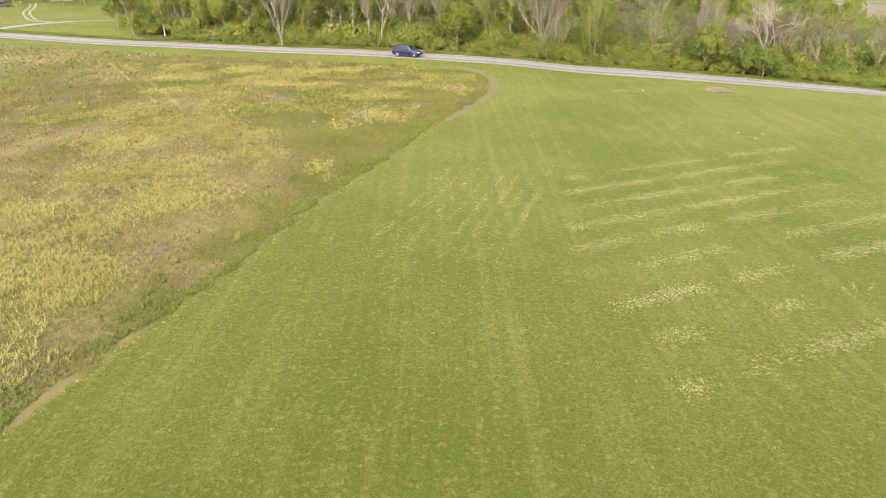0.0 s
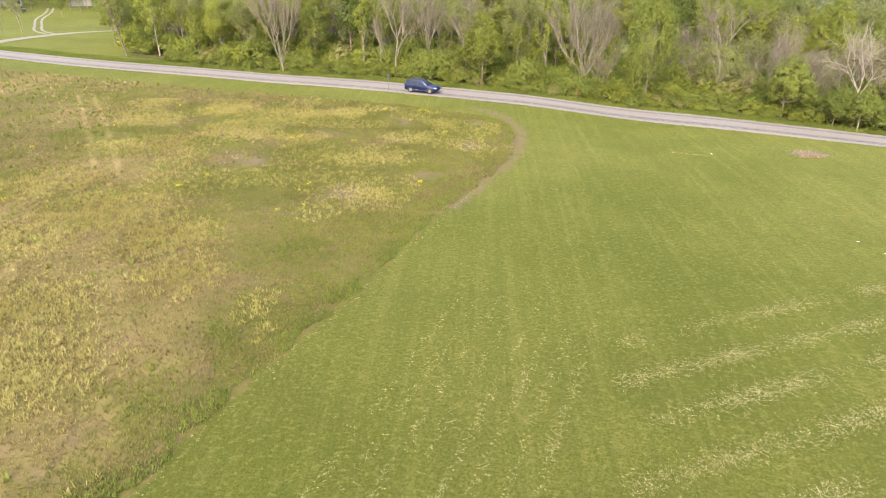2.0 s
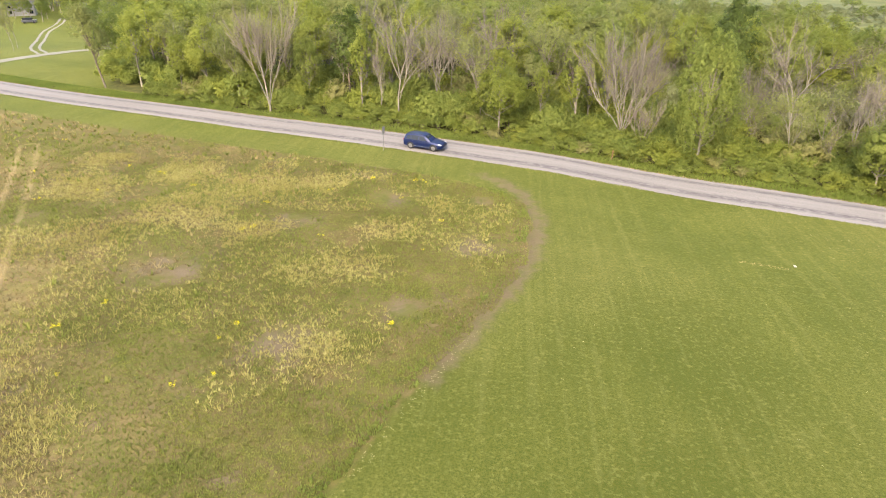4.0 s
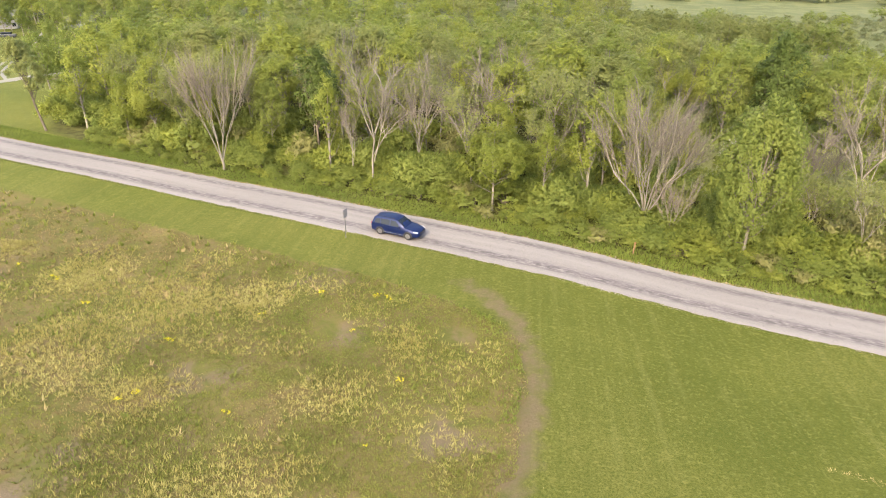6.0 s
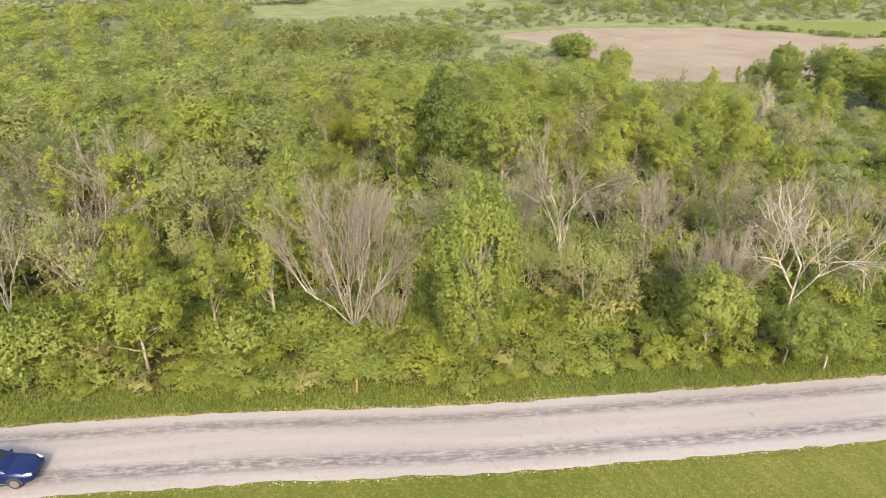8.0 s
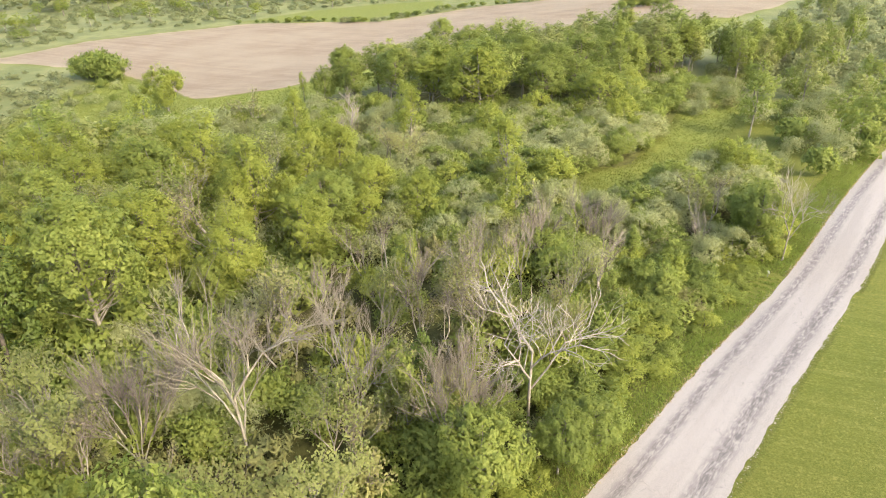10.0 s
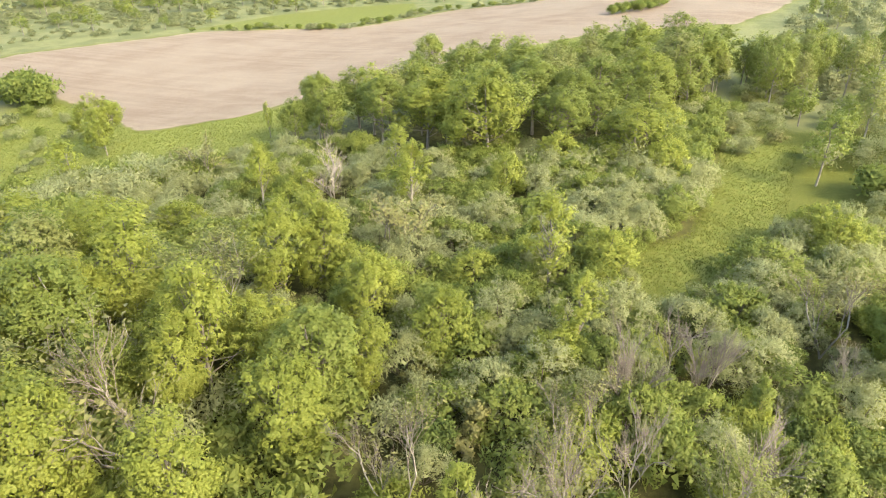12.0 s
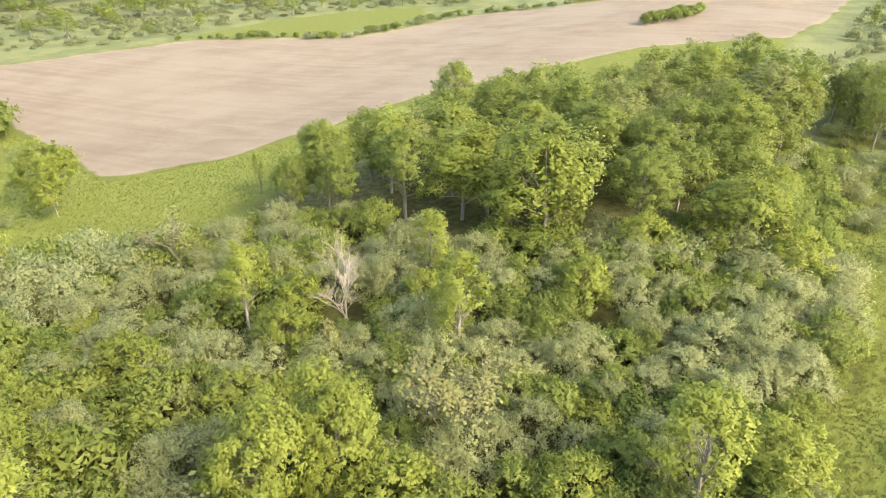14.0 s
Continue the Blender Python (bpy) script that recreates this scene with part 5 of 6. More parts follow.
def gravel(name, x, y, size, seed, material, label):
    """Loose crumbs of stone, each a small uneven octahedron."""
    rng = np.random.default_rng(seed)
    n = len(x)
    r = size * rng.uniform(0.5, 1.4, (n, 3)) * [1, 1, 0.6]
    c = np.column_stack([x, y, land(x, y) + 0.01])
    unit = np.array([[1, 0, 0], [0, 1, 0], [-1, 0, 0], [0, -1, 0], [0, 0, 1], [0, 0, -1]], float)
    verts = (c[:, None, :] + unit[None] * r[:, None, :] + rng.normal(0, size * 0.12, (n, 6, 3))).reshape(-1, 3)
    tri = np.array([[0, 1, 4], [1, 2, 4], [2, 3, 4], [3, 0, 4], [1, 0, 5], [2, 1, 5], [3, 2, 5], [0, 3, 5]])
    me = mesh_of(name, verts, (np.arange(n)[:, None, None] * 6 + tri[None]).reshape(-1, 3), material)
    return tagged(new(name, me), label, "gravel", kind="stuff")


x, y = along_verge(2600, 3.1, 3.6)
gravel("north_edge_gravel", x, y, 0.05, 76, GRAVEL, "loose pale gravel crumbling along the wooded road edge")
x, y = along_verge(1800, -3.45, -3.1)
gravel("south_edge_gravel", x, y, 0.045, 77, GRAVEL, "loose pale gravel along the grassy road edge")

# dry clippings in rows on the mown lawn

def clippings():
    rng = np.random.default_rng(62)
    px, py = [], []
    for k in range(9):
        ax, ay = 7.4 + 0.5 * abs(k - 4), 20.5 + 3.3 * k
        count = 4200
        t = rng.uniform(0, 1, count) ** 1.1
        dense = value_noise(t * 24, np.full(count, k * 9.0), 2.2, 63) > rng.uniform(0.2, 0.9, count)
        u = t[dense]
        px.append(ax + 22 * u + rng.normal(0, 0.3, len(u)))
        py.append(ay + 10.0 * u - 0.6 * u * u + rng.normal(0, 0.38, len(u)))
    for k in range(8):
        t = rng.normal(0, 1, 420)
        t = t[value_noise(t * 9, np.full(420, k * 7.0), 1.6, 88) > rng.uniform(0.1, 0.9, 420)]
        px.append(-1.8 + 1.05 * k + 1.7 * t + rng.normal(0, 0.13, len(t)))
        py.append(42.0 - 0.3 * k + 5.2 * t + rng.normal(0, 0.3, len(t)))
    for off in (-8.5, -11.0, -13.5):
        k = rng.integers(0, len(centre), 900)
        off_k = off + rng.normal(0, 0.25, 900)
        ok = (centre[k, 0] > 30) & (centre[k, 0] < 80) & (value_noise(centre[k, 0], off_k, 2.0, 67) > 0.4)
        px.append((centre[k, 0] + heading[k, 1] * -off_k)[ok])
        py.append((centre[k, 1] + heading[k, 0] * off_k)[ok])
    t = rng.uniform(0, 1, 700)
    edge = spline(MEADOW[1:9], 0.5)
    k = (t * (len(edge) - 1)).astype(int)
    px.append(edge[k, 0] + rng.normal(0.35, 0.16, 700))
    py.append(edge[k, 1] + rng.normal(0, 0.2, 700))
    px.append(rng.uniform(-12, 36, 350))
    py.append(rng.uniform(15, 80, 350))
    x, y = np.concatenate(px), np.concatenate(py)
    ok = signed(x, y, MEADOW) < -0.05
    return x[ok], y[ok]


x, y = clippings()
tufts("grass_clippings", x, y, 0.03, 4, 0.02, 0.07, 64, CLIPPING, "dry pale grass clippings left in rows on the lawn", "clippings")


# mustard plants in flower
def mustard(seed):
    rng = np.random.default_rng(seed)
    thing = tagged(new("mustard_plant"), "bright yellow mustard plant in flower in the meadow", "flower", "mustard plants in the meadow")
    segs, heads = [], []
    for k in range(6):
        tip = np.array([rng.normal(0, 0.16), rng.normal(0, 0.16), rng.uniform(0.4, 0.62)])
        segs.append((np.array([0, 0, -0.03]), tip, 0.008, 0.004))
        heads.append(tip + rng.normal(0, 0.05, (9, 3)))
    part("stalk", limbs_mesh("stalk", segs, GRASS_GREEN), None, thing)
    at = np.concatenate(heads)
    part("blossom", leaf_mesh("blossom", at, rng.normal(size=at.shape) * 0.5 + [0, 0, 1], 0.036, rng, FLOWER, 0.8), None, thing)
    return thing


MUSTARD = [(-30.5, 96.9), (-31.4, 97.2), (-5.8, 92.2), (-11.8, 69.2), (-17.0, 82.9), (-16.4, 83.4), (-21.0, 70.4), (-35.5, 99.0), (-12.6, 93.2), (-9.3, 97.0), (-5.0, 97.2), (-4.1, 96.8),
           (-2.6, 70.2), (-22.0, 67.0), (-17.2, 89.0), (-1.4, 87.0), (-26.0, 93.5), (-10.5, 82.8), (-38.0, 88.0), (-44.0, 96.0), (-49.0, 108.0)]
first = mustard(65)
rng = random.Random(66)
spots = [(x + rng.uniform(-0.25, 0.25), y + rng.uniform(-0.25, 0.25)) for x, y in MUSTARD for _ in range(2)]
spots += [(rng.uniform(-46, -1), rng.uniform(60, 104)) for _ in range(12)]
spots = [(x, y) for x, y in spots if float(signed(np.array([x]), np.array([y]), MEADOW)[0]) > 0.8]
for k, (x, y) in enumerate(spots):
    m = pose(x, y, float(land(x, y)), 0, 0, rng.uniform(0, 360)) @ Matrix.Scale(rng.uniform(0.45, 0.8), 4)
    if k:
        copy_thing(first, m @ Matrix.Diagonal((*[1 / v for v in first.scale], 1)))
    else:
        first.matrix_basis = m


# ---- car ----
PAINT = plain("dark_blue_car_paint", (0.004, 0.010, 0.044), 0.30, 0.3, 0.35, 0.08, 3.0)
TYRE = plain("black_rubber", (0.018, 0.018, 0.019), 0.85, 0.0, 0.2, 0.2, 20.0)
ALLOY = plain("silver_alloy", (0.16, 0.155, 0.15), 0.4, 0.7, 0.5, 0.1, 10.0)
CHROME = plain("bright_trim", (0.42, 0.42, 0.43), 0.25, 0.9, 0.5, 0.05, 10.0)
TINT = plain("tinted_glass", (0.008, 0.011, 0.015), 0.08, 0.0, 0.22, 0.1, 2.0)
TRIM = plain("black_plastic", (0.022, 0.022, 0.024), 0.55, 0.0, 0.3, 0.15, 20.0)
RED_LENS = plain("red_lamp_lens", (0.42, 0.010, 0.012), 0.15, 0.0, 0.6, 0.1, 10.0)
CLEAR_LENS = plain("clear_lamp_lens", (0.30, 0.31, 0.32), 0.15, 0.1, 0.4, 0.1, 10.0)


def loft(rings, closed=True):
    """A skin over rings of points with the same count; the ends are closed."""
    bm = bmesh.new()
    made = [[bm.verts.new(p) for p in ring] for ring in rings]
    n = len(made[0])
    for a, b in zip(made, made[1:]):
        for k in range(n):
            j = (k + 1) % n
            bm.faces.new((a[k], a[j], b[j], b[k]))
    if closed:
        bm.faces.new(made[0][::-1])
        bm.faces.new(made[-1])
    bmesh.ops.recalc_face_normals(bm, faces=bm.faces)
    return bm


def panel(points, thick, push):
    """A thin pane: the outline given, thickened along push."""
    bm = bmesh.new()
    a = [bm.verts.new(p) for p in points]
    b = [bm.verts.new(Vector(p) + Vector(push) * thick) for p in points]
    bm.faces.new(a[::-1])
    bm.faces.new(b)
    for k in range(len(a)):
        j = (k + 1) % len(a)
        bm.faces.new((a[k], a[j], b[j], b[k]))
    bmesh.ops.recalc_face_normals(bm, faces=bm.faces)
    return bm


def smooth_faces(ob, angle=40):
    for p in ob.data.polygons:
        p.use_smooth = True
    ob.data.set_sharp_from_angle(angle=radians(angle))
    return ob


def car(x, y, turn):
    thing = tagged(new("car"), "dark blue seven-seat crossover car on the country road", "car")
    # lower body: x, bottom, sill half width, waist z, waist half width, top z, top half width
    rows = [(-2.42, 0.52, 0.70, 0.72, 0.76, 0.98, 0.70), (-2.34, 0.36, 0.80, 0.72, 0.88, 1.08, 0.82), (-1.9, 0.30, 0.86, 0.74, 0.915, 1.10, 0.87),
            (-1.0, 0.25, 0.87, 0.72, 0.915, 1.08, 0.88), (0.0, 0.25, 0.87, 0.70, 0.915, 1.05, 0.88), (0.9, 0.26, 0.87, 0.70, 0.915, 1.03, 0.87), (1.5, 0.28, 0.86, 0.70, 0.91, 0.99, 0.82),
            (2.05, 0.32, 0.82, 0.68, 0.88, 0.90, 0.74), (2.32, 0.36, 0.72, 0.62, 0.79, 0.80, 0.66), (2.44, 0.44, 0.58, 0.58, 0.64, 0.70, 0.54)]
    rings = [[(px, -sw, zb), (px, -ww, zw), (px, -ww * 0.99, (zw + zt) / 2), (px, -tw, zt), (px, -tw * 0.5, zt + 0.035), (px, tw * 0.5, zt + 0.035), (px, tw, zt),
              (px, ww * 0.99, (zw + zt) / 2), (px, ww, zw), (px, sw, zb)] for px, zb, sw, zw, ww, zt, tw in rows]
    body = smooth_faces(part("body", loft(rings), PAINT, thing))
    # cabin: x, belt z, belt half width, roof z, roof half width
    rows = [(-2.30, 1.06, 0.80, 1.12, 0.74), (-2.12, 1.06, 0.84, 1.56, 0.62), (-1.85, 1.06, 0.86, 1.645, 0.65), (-1.0, 1.05, 0.87, 1.69, 0.67), (-0.2, 1.03, 0.87, 1.69, 0.67),
            (0.25, 1.02, 0.86, 1.62, 0.65), (0.75, 1.01, 0.85, 1.28, 0.72), (1.08, 1.00, 0.82, 1.04, 0.78)]
    rings = [[(px, -bw, zb), (px, -(bw * 0.45 + rw * 0.55), zb + (zr - zb) * 0.6), (px, -rw, zr - 0.02), (px, -rw * 0.6, zr + 0.012), (px, rw * 0.6, zr + 0.012), (px, rw, zr - 0.02),
              (px, bw * 0.45 + rw * 0.55, zb + (zr - zb) * 0.6), (px, bw, zb)] for px, zb, bw, zr, rw in rows]
    smooth_faces(part("cabin", loft(rings), PAINT, thing))
    for s in (-1, 1):
        for outline in (((-2.02, 1.12), (-1.42, 1.10), (-1.46, 1.52), (-1.90, 1.46)), ((-1.34, 1.10), (-0.46, 1.08), (-0.46, 1.55), (-1.38, 1.53)), ((-0.36, 1.08), (0.62, 1.07), (0.16, 1.50), (-0.36, 1.55))):
            pts = [(px, s * (0.868 - (pz - 1.05) * 0.335 + 0.012), pz) for px, pz in outline]
            part("side_window", panel(pts, 0.012, (0, s, 0.3)), TINT, thing)
        rail = bmesh.new()
        box(rail, (1.7, 0.035, 0.03), (-0.9, s * 0.60, 1.725), bevel=0.01)
        for px in (-1.7, -0.1):
            box(rail, (0.10, 0.04, 0.05), (px, s * 0.60, 1.70))
        part("roof_rail", rail, TRIM, thing, "black roof rail")
        part("side_trim", box(bmesh.new(), (2.0, 0.02, 0.035), (-0.02, s * 0.915, 0.40), bevel=0.006), CHROME, thing, "bright strip along the doors")
        mirror = part("mirror", box(bmesh.new(), (0.16, 0.20, 0.14), (0.58, s * 0.97, 1.10), bevel=0.04), PAINT, thing)
        part("mirror_glass", box(bmesh.new(), (0.01, 0.15, 0.10), (0.497, s * 0.97, 1.10)), CHROME, mirror)
        for px in (-1.12, -0.22):
            part("door_handle", box(bmesh.new(), (0.18, 0.025, 0.03), (px, s * 0.92, 0.93), bevel=0.008), PAINT, thing)
        part("headlight", box(bmesh.new(), (0.42, 0.16, 0.14), (2.16, s * 0.72, 0.80), (0, 12, -s * 20), bevel=0.04), CLEAR_LENS, thing, "clear headlight")
        part("tail_light", box(bmesh.new(), (0.26, 0.14, 0.20), (-2.28, s * 0.76, 0.98), (0, 0, s * 14), bevel=0.04), RED_LENS, thing, "red tail light")
        part("fog_light", tube(bmesh.new(), 0.05, 0.05, (2.37, s * 0.55, 0.47), (0, 90, 0)), CLEAR_LENS, thing)
        for px in (-1.45, 1.43):
            arch = bmesh.new()
            for a in range(13):
                t = math.pi * a / 12
                box(arch, (0.09, 0.05, 0.12), (px + 0.40 * math.cos(t), s * 0.895, 0.36 + 0.40 * math.sin(t)), (0, -math.degrees(t), 0))
            part("wheel_arch", arch, TRIM, thing, "dark wheel arch lip")
            wheel = new("wheel")
            wheel.parent = thing
            wheel.matrix_basis = pose(px, s * 0.81, 0.36)
            tyre = tube(bmesh.new(), 0.36, 0.225, (0, 0, 0), (90, 0, 0), 28)
            bmesh.ops.bevel(tyre, geom=[e for e in tyre.edges if abs(e.verts[0].co.y - e.verts[1].co.y) < 1e-4], offset=0.03, segments=2, affect="EDGES", profile=0.5)
            part("tyre", tyre, TYRE, wheel)
            rim = bmesh.new()
            tube(rim, 0.245, 0.02, (0, s * 0.108, 0), (90, 0, 0), 24)
            for k in range(5):
                box(rim, (0.07, 0.03, 0.22), (0.12 * math.sin(k * 1.2566), s * 0.122, 0.12 * math.cos(k * 1.2566)), (0, math.degrees(k * 1.2566), 0), 0.008)
            tube(rim, 0.06, 0.05, (0, s * 0.118, 0), (90, 0, 0), 12)
            part("rim", rim, ALLOY, wheel, "silver five-spoke alloy rim")
    part("windscreen", panel([(0.92, -0.70, 1.145), (0.92, 0.70, 1.145), (0.33, 0.60, 1.585), (0.33, -0.60, 1.585)], 0.012, (0.6, 0, 0.8)), TINT, thing)
    part("rear_window", panel([(-2.285, -0.64, 1.17), (-2.285, 0.64, 1.17), (-2.14, 0.55, 1.53), (-2.14, -0.55, 1.53)], 0.012, (-1, 0, 0.3)), TINT, thing)
    part("bumper", box(bmesh.new(), (0.16, 1.30, 0.12), (-2.39, 0, 0.50), bevel=0.04), TRIM, thing)
    part("grille", box(bmesh.new(), (0.06, 0.90, 0.14), (2.42, 0, 0.66), bevel=0.02), TRIM, thing)
    part("number_plate", box(bmesh.new(), (0.015, 0.31, 0.155), (-2.425, 0, 0.80)), CLEAR_LENS, thing)
    slope = math.degrees(math.atan2(float(land(x + 2, y - 0.7)) - float(land(x - 2, y + 0.7)), 4.2))
    thing.matrix_basis = pose(x, y, float(land(x, y)) + 0.095, 0, -slope, turn)
    return thing


car(-5.75, 109.45, -18.6)


# ---- small things on the verges and the lawn ----
GALV = plain("galvanised_steel", (0.16, 0.155, 0.15), 0.5, 0.7, 0.4, 0.2, 8.0)
SIGN_BACK = plain("weathered_sign_back", (0.17, 0.16, 0.155), 0.6, 0.2, 0.3, 0.25, 6.0)
POST_WOOD = plain("weathered_post_wood", (0.18, 0.11, 0.055), 0.85, 0.0, 0.2, 0.3, 12.0, 0.4)
WHITE = plain("white_paint", (0.46, 0.45, 0.43), 0.5, 0.0, 0.3, 0.1, 5.0)


def road_sign(x, y, turn):
    thing = tagged(new("road_sign"), "rectangular road sign on a steel post, seen from its grey back", "road sign")
    post = bmesh.new()
    box(post, (0.06, 0.012, 2.75), (0, 0, 1.32))
    box(post, (0.012, 0.035, 2.75), (0.024, 0.017, 1.32))
    box(post, (0.012, 0.035, 2.75), (-0.024, 0.017, 1.32))
    part("post", post, GALV, thing)
    plate = part("plate", box(bmesh.new(), (0.62, 0.008, 0.78), (0, -0.012, 2.36), bevel=0.003), SIGN_BACK, thing, "weathered grey sign plate")
    for z in (2.12, 2.60):
        part("bolt", tube(bmesh.new(), 0.012, 0.02, (0, 0.0, z), (90, 0, 0), 6), GALV, plate)
    thing.matrix_basis = pose(x, y, float(land(x, y)), 0, 2, turn)
    return thing


def marker_post(x, y):
    thing = tagged(new("marker_post"), "short orange-brown wooden marker post at the wood's edge", "post")
    bm = box(bmesh.new(), (0.10, 0.09, 1.3), (0, 0, 0.6), (0, 3, 0), 0.015)
    part("stake", bm, POST_WOOD, thing)
    part("cap", box(bmesh.new(), (0.12, 0.10, 0.10), (0.034, 0, 1.2), (0, 3, 0), 0.015), plain("faded_orange_paint", (0.24, 0.12, 0.05), 0.7), thing)
    thing.matrix_basis = pose(x, y, float(land(x, y)) - 0.02)
    return thing


def white_marker(x, y):
    thing = tagged(new("roadside_marker"), "small white marker plate on a stake beside the road", "marker")
    part("stake", box(bmesh.new(), (0.05, 0.05, 0.7), (0, 0, 0.32)), GALV, thing)
    part("plate", box(bmesh.new(), (0.32, 0.03, 0.30), (0, 0, 0.62), bevel=0.01), WHITE, thing)
    thing.matrix_basis = pose(x, y, float(land(x, y)) - 0.02, 0, 0, 40)
    return thing


road_sign(-10.3, 107.9, 74)
marker_post(15.3, 109.0)
white_marker(83.3, 89.8)


def brush_heap(x, y):
    """A low heap of soil and dead stalks on the lawn."""
    rng = np.random.default_rng(71)
    thing = tagged(new("brush_heap"), "low heap of pinkish soil and dead stalks on the lawn", "heap")
    bm = bmesh.new()
    bmesh.ops.create_icosphere(bm, subdivisions=3, radius=1.0)
    for v in bm.verts:
        v.co = Vector((v.co.x * 1.45, v.co.y * 0.8, max(v.co.z, -0.1) * 0.34)) * (1 + 0.5 * noise.noise(v.co * 2.3))
    part("soil", bm, plain("pinkish_soil", (0.130, 0.088, 0.055), 0.95, 0.0, 0.1, 0.35, 5.0, 0.8), thing)
    segs = []
    for _ in range(400):
        a = np.array([rng.normal(0, 0.9), rng.normal(0, 0.5), 0.10])
        segs.append((a, a + np.array([rng.normal(0, 0.3), rng.normal(0, 0.3), rng.uniform(0.1, 0.45)]), 0.014, 0.006))
    part("stalks", limbs_mesh("stalks", segs, BARK), None, thing)
    thing.matrix_basis = pose(x, y, float(land(x, y)), 0, 0, -6)
    return thing


brush_heap(35.3, 84.0)


PALE = plain("weathered_pale_sheet", (0.30, 0.28, 0.21), 0.8, 0.0, 0.2, 0.3, 9.0)


def scrap(x, y, size, seed):
    """A crumpled pale scrap on the grass."""
    thing = tagged(new("pale_scrap"), "crumpled pale scrap lying on the mown grass", "litter", "pale scraps on the lawn")
    rng = random.Random(seed)
    bm = bmesh.new()
    bmesh.ops.create_grid(bm, x_segments=6, y_segments=4, size=0.5)
    for v in bm.verts:
        v.co = Vector((v.co.x * size, v.co.y * size * 0.55, 0.07 + rng.uniform(-0.04, 0.06) * size))
    made = bmesh.ops.extrude_face_region(bm, geom=list(bm.faces))
    for v in made["geom"]:
        if isinstance(v, bmesh.types.BMVert):
            v.co.z -= 0.012
    bmesh.ops.recalc_face_normals(bm, faces=bm.faces)
    me = bpy.data.meshes.new("pale_scrap")
    bm.to_mesh(me)
    bm.free()
    me.materials.append(PALE)
    part("sheet", me, None, thing)
    thing.matrix_basis = pose(x, y, float(land(x, y)), 0, 0, rng.uniform(0, 360))
    return thing


for k, (x, y, size) in enumerate([(25.3, 82.9, 0.34), (29.2, 59.3, 0.24), (28.4, 61.2, 0.20), (30.6, 61.0, 0.18)]):
    scrap(x, y, size, 80 + k)
x, y = sow(260, 21.2, 24.6, 81.6, 83.6, 72, lambda x, y, r: np.abs(y - 83.3 + 0.35 * (x - 21.5)) < 0.2)
tufts("pale_hay_wisp", x, y, 0.05, 4, 0.02, 0.14, 73, GRASS_STRAW, "pale wisp of hay lying on the lawn", "hay")


# ---- lane, drive and homestead beyond the road ----
lane = tagged(ribbon("lane", [(-99.5, 147.5), (-101, 157), (-102.5, 178), (-103, 196), (-97, 216)], 1.6, LANE_GRAVEL, 0.04, 1.0, 0.15, 8), "narrow pale gravel lane", "lane", kind="structure")
DRIVE = spline([(-104, 182), (-117, 197), (-133, 221), (-148, 245), (-159, 268), (-168, 284)], 2.0)
_d = np.gradient(DRIVE, axis=0)
_d /= np.linalg.norm(_d, axis=1)[:, None]
for s in (-0.95, 0.95):
    rut = DRIVE + np.stack([-_d[:, 1], _d[:, 0]], -1) * s
    tagged(ribbon("drive_rut", [tuple(p) for p in rut[::3]], 0.34, LANE_GRAVEL, 0.03, 1.5, 0.08, 9, 0.02), "pale gravel wheel rut of a curving drive", "drive", kind="structure")

SIDING = plain("white_siding", (0.22, 0.215, 0.20), 0.7, 0.0, 0.2, 0.1, 2.0)
SHINGLE = plain("grey_shingles", (0.11, 0.105, 0.10), 0.9, 0.0, 0.15, 0.3, 3.0)
GREY_SIDING = plain("grey_siding", (0.15, 0.15, 0.15), 0.7, 0.0, 0.2, 0.1, 2.0)


def house(name, label, x, y, turn, long, deep, high, wall_mat, openings):
    thing = tagged(new(name), label, "house")
    part("wall", box(bmesh.new(), (long, deep, high), (0, 0, high / 2)), wall_mat, thing)
    rise = deep * 0.32
    bm = bmesh.new()
    o = 0.4
    pts = [(-deep / 2 - o, high - 0.1), (0, high + rise), (deep / 2 + o, high - 0.1), (deep / 2 + o, high - 0.3), (0, high + rise - 0.25), (-deep / 2 - o, high - 0.3)]
    rings = [[(px, a, b) for a, b in pts] for px in (-long / 2 - o, long / 2 + o)]
    bm = loft(rings, False)
    for px in (-long / 2 - o, long / 2 + o):
        ring = [bm.verts.new((px, a, b)) for a, b in pts]
        bm.faces.new((ring[0], ring[1], ring[4], ring[5]))
        bm.faces.new((ring[1], ring[2], ring[3], ring[4]))
    part("roof", bm, SHINGLE, thing)
    gable = loft([[(px, -deep / 2, high), (px, deep / 2, high), (px, 0, high + rise - 0.28)] for px in (-long / 2, long / 2)])
    part("gable", gable, wall_mat, thing)
    for kind, px, pz, w, h in openings:
        ob = part(kind, box(bmesh.new(), (w + 0.2, 0.10, h + 0.2), (px, -deep / 2 - 0.03, pz), bevel=0.02), SIDING, thing)
        if kind == "window":
            for sx in (-1, 1):
                part("pane", box(bmesh.new(), (w / 2 - 0.04, 0.03, h), (px + sx * w / 4, -deep / 2 - 0.08, pz)), TINT, ob)
        else:
            for k in range(4):
                part("door_panel", box(bmesh.new(), (w, 0.03, h / 4 - 0.06), (px, -deep / 2 - 0.09, pz - h / 2 + (k + 0.5) * h / 4)), wall_mat if kind == "door" else SIDING, ob)
    thing.matrix_basis = pose(x, y, float(land(x, y)) - 0.05, 0, 0, turn)
    return thing


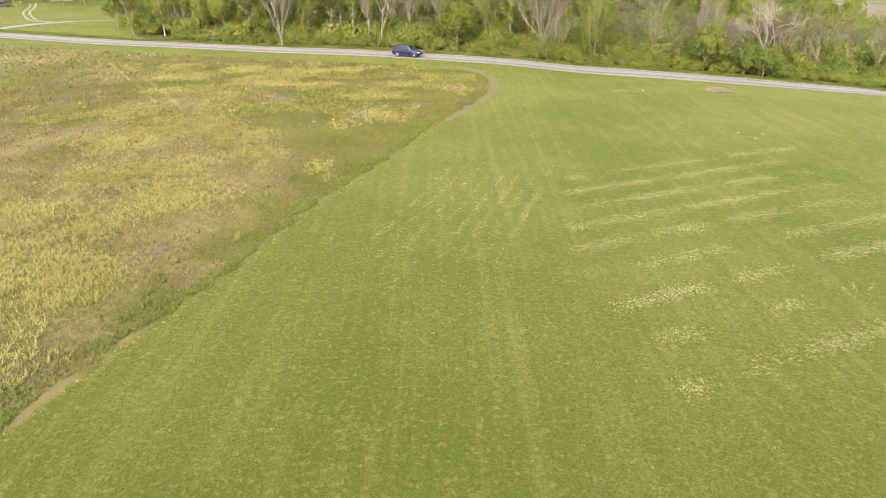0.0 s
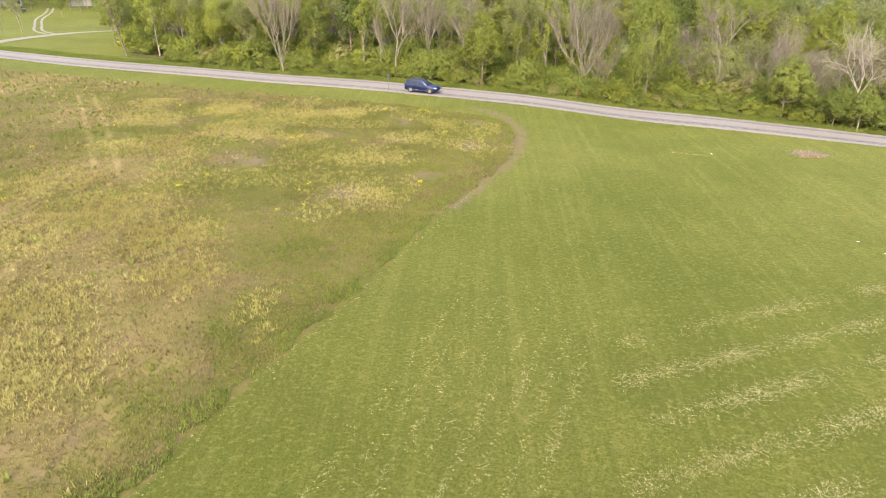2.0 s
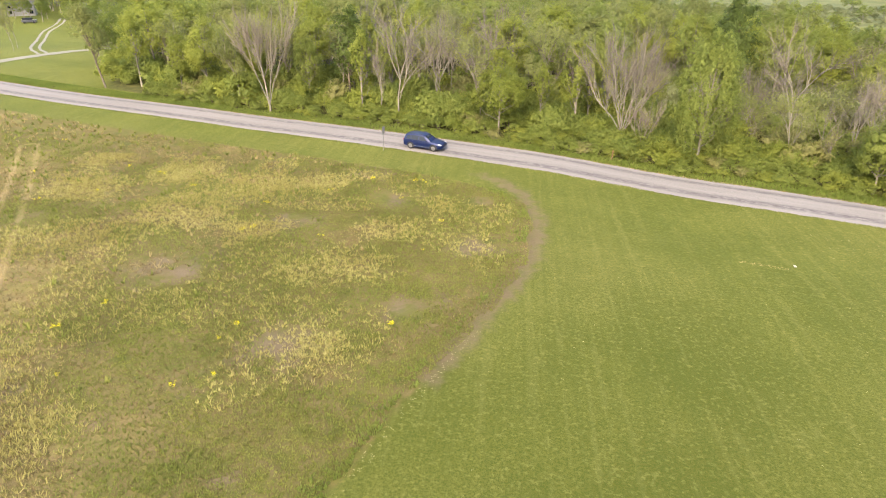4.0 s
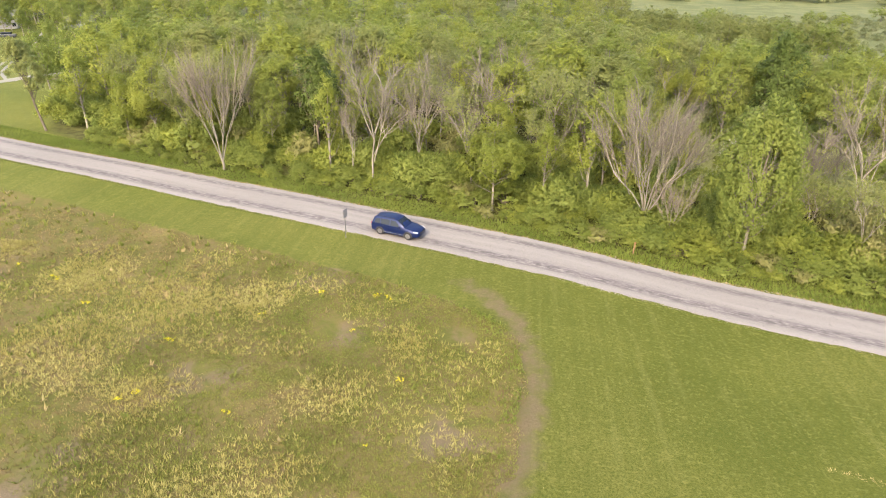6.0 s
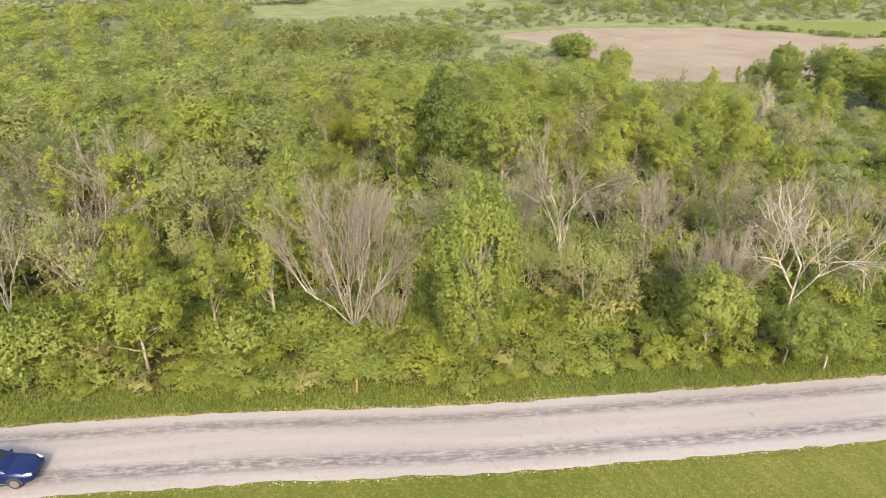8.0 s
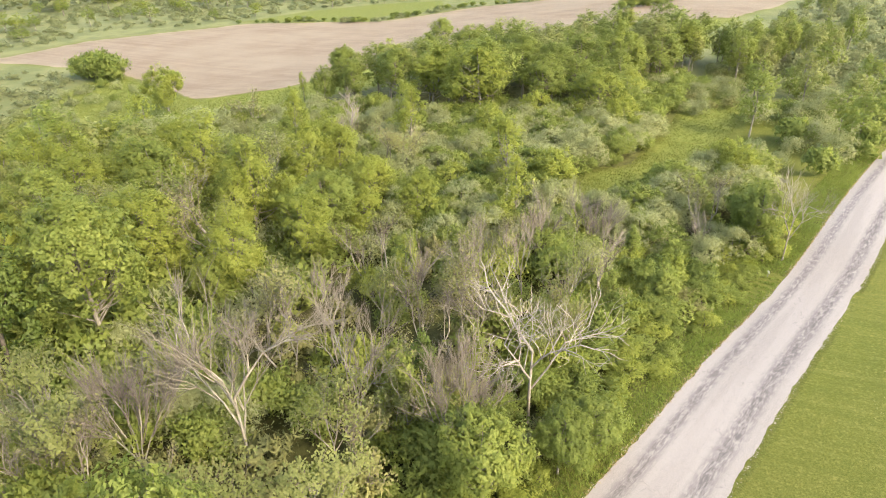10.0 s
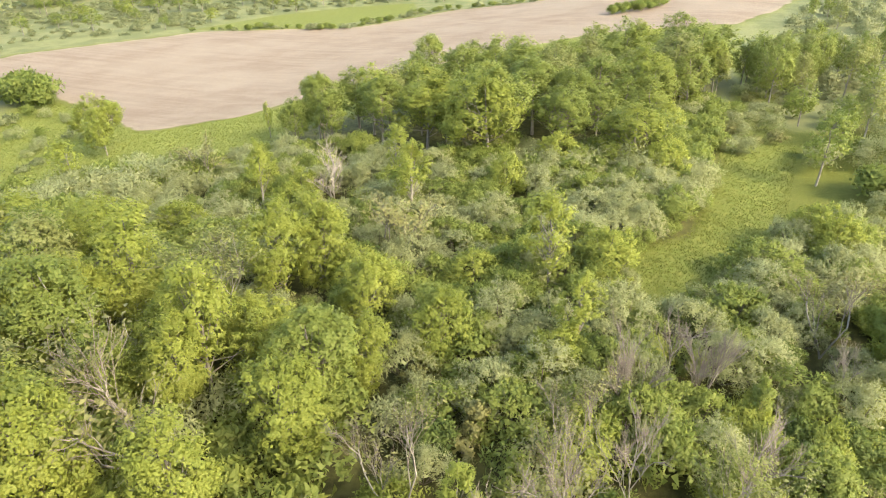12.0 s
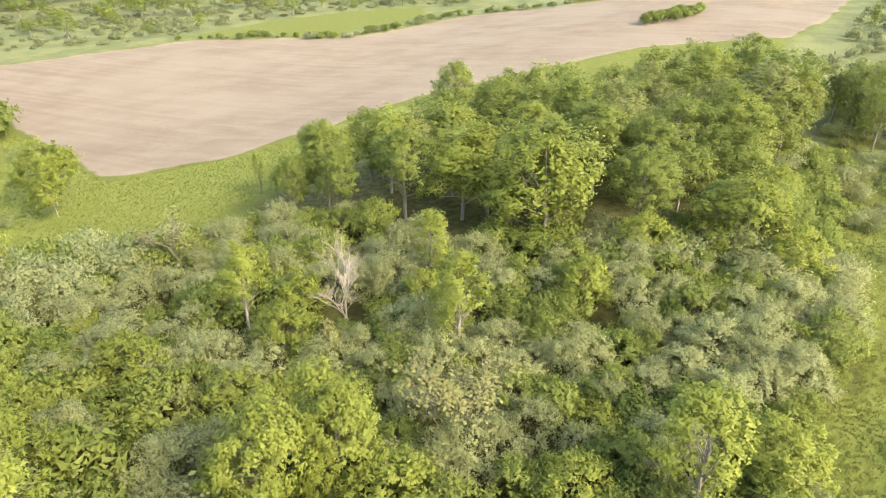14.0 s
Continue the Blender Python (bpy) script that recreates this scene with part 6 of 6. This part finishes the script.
house("farmhouse", "white-sided farmhouse with a grey shingle roof", -189, 290, 30, 9.5, 7.0, 4.2, SIDING,
      [("window", -3.6, 1.5, 1.2, 1.3), ("window", 3.6, 1.5, 1.2, 1.3), ("door", 0.0, 1.05, 1.0, 2.1), ("window", -3.6, 3.6, 1.1, 1.1), ("window", 3.6, 3.6, 1.1, 1.1)])
house("garage", "grey-sided garage with white panelled doors", -160, 293, 24, 9.0, 6.5, 3.0, GREY_SIDING,
      [("garage_door", -2.2, 1.15, 2.6, 2.2), ("garage_door", 2.2, 1.15, 2.6, 2.2)])


def parked_van(x, y, turn):
    thing = tagged(new("parked_van"), "dark parked van on the drive by the farmhouse", "van")
    body = box(bmesh.new(), (4.8, 1.85, 0.85), (0, 0, 0.78), bevel=0.12)
    part("body", body, plain("dark_grey_paint", (0.035, 0.038, 0.045), 0.3, 0.3, 0.5), thing)
    part("cabin", box(bmesh.new(), (3.2, 1.65, 0.75), (-0.5, 0, 1.5), bevel=0.16), TINT, thing)
    for s in (-1, 1):
        for px in (-1.5, 1.5):
            part("wheel", tube(bmesh.new(), 0.34, 0.22, (px, s * 0.86, 0.34), (90, 0, 0), 18), TYRE, thing)
    thing.matrix_basis = pose(x, y, float(land(x, y)), 0, 0, turn)
    return thing


parked_van(-170.0, 267.5, 24)
stand("sparse", [(-125.3, 194.7, 12.0, 0.8), (-114.7, 186.5, 11.0, 0.7), (-119.0, 193.5, 11.5, 0.7), (-133.0, 190.0, 12.0, 0.9)])
stand("mid_green", [(-76, 160, 12.5, 1.0), (-80, 170, 13, 1.0), (-86, 182, 12.5, 1.1), (-90, 195, 13, 1.1), (-97, 218, 12, 1.1), (-152, 282, 12, 1.2), (-157, 279, 11, 1.1), (-149, 272, 10, 1.1), (-162, 282, 10, 1.0), (-141, 273, 11, 1.1)])
stand("mid_green", [(-168, 272, 10, 1.0), (-178, 276, 11, 1.0), (-184, 279, 11, 1.1), (-171, 279, 9, 1.0), (-190, 281, 12, 1.1), (-180, 282, 11, 1.0), (-190, 262, 12, 1.1), (-150, 300, 13, 1.2), (-138, 296, 12, 1.1), (-128, 262, 11, 1.0), (-200, 300, 13, 1.2), (-172, 306, 14, 1.2), (-146, 255, 9, 0.9)])

# what was built only as the pattern for far stands is taken away again
for rows in PROTOS.values():
    for thing, size, used in rows:
        if not used:
            for ob in (*thing.children_recursive, thing):
                bpy.data.objects.remove(ob)
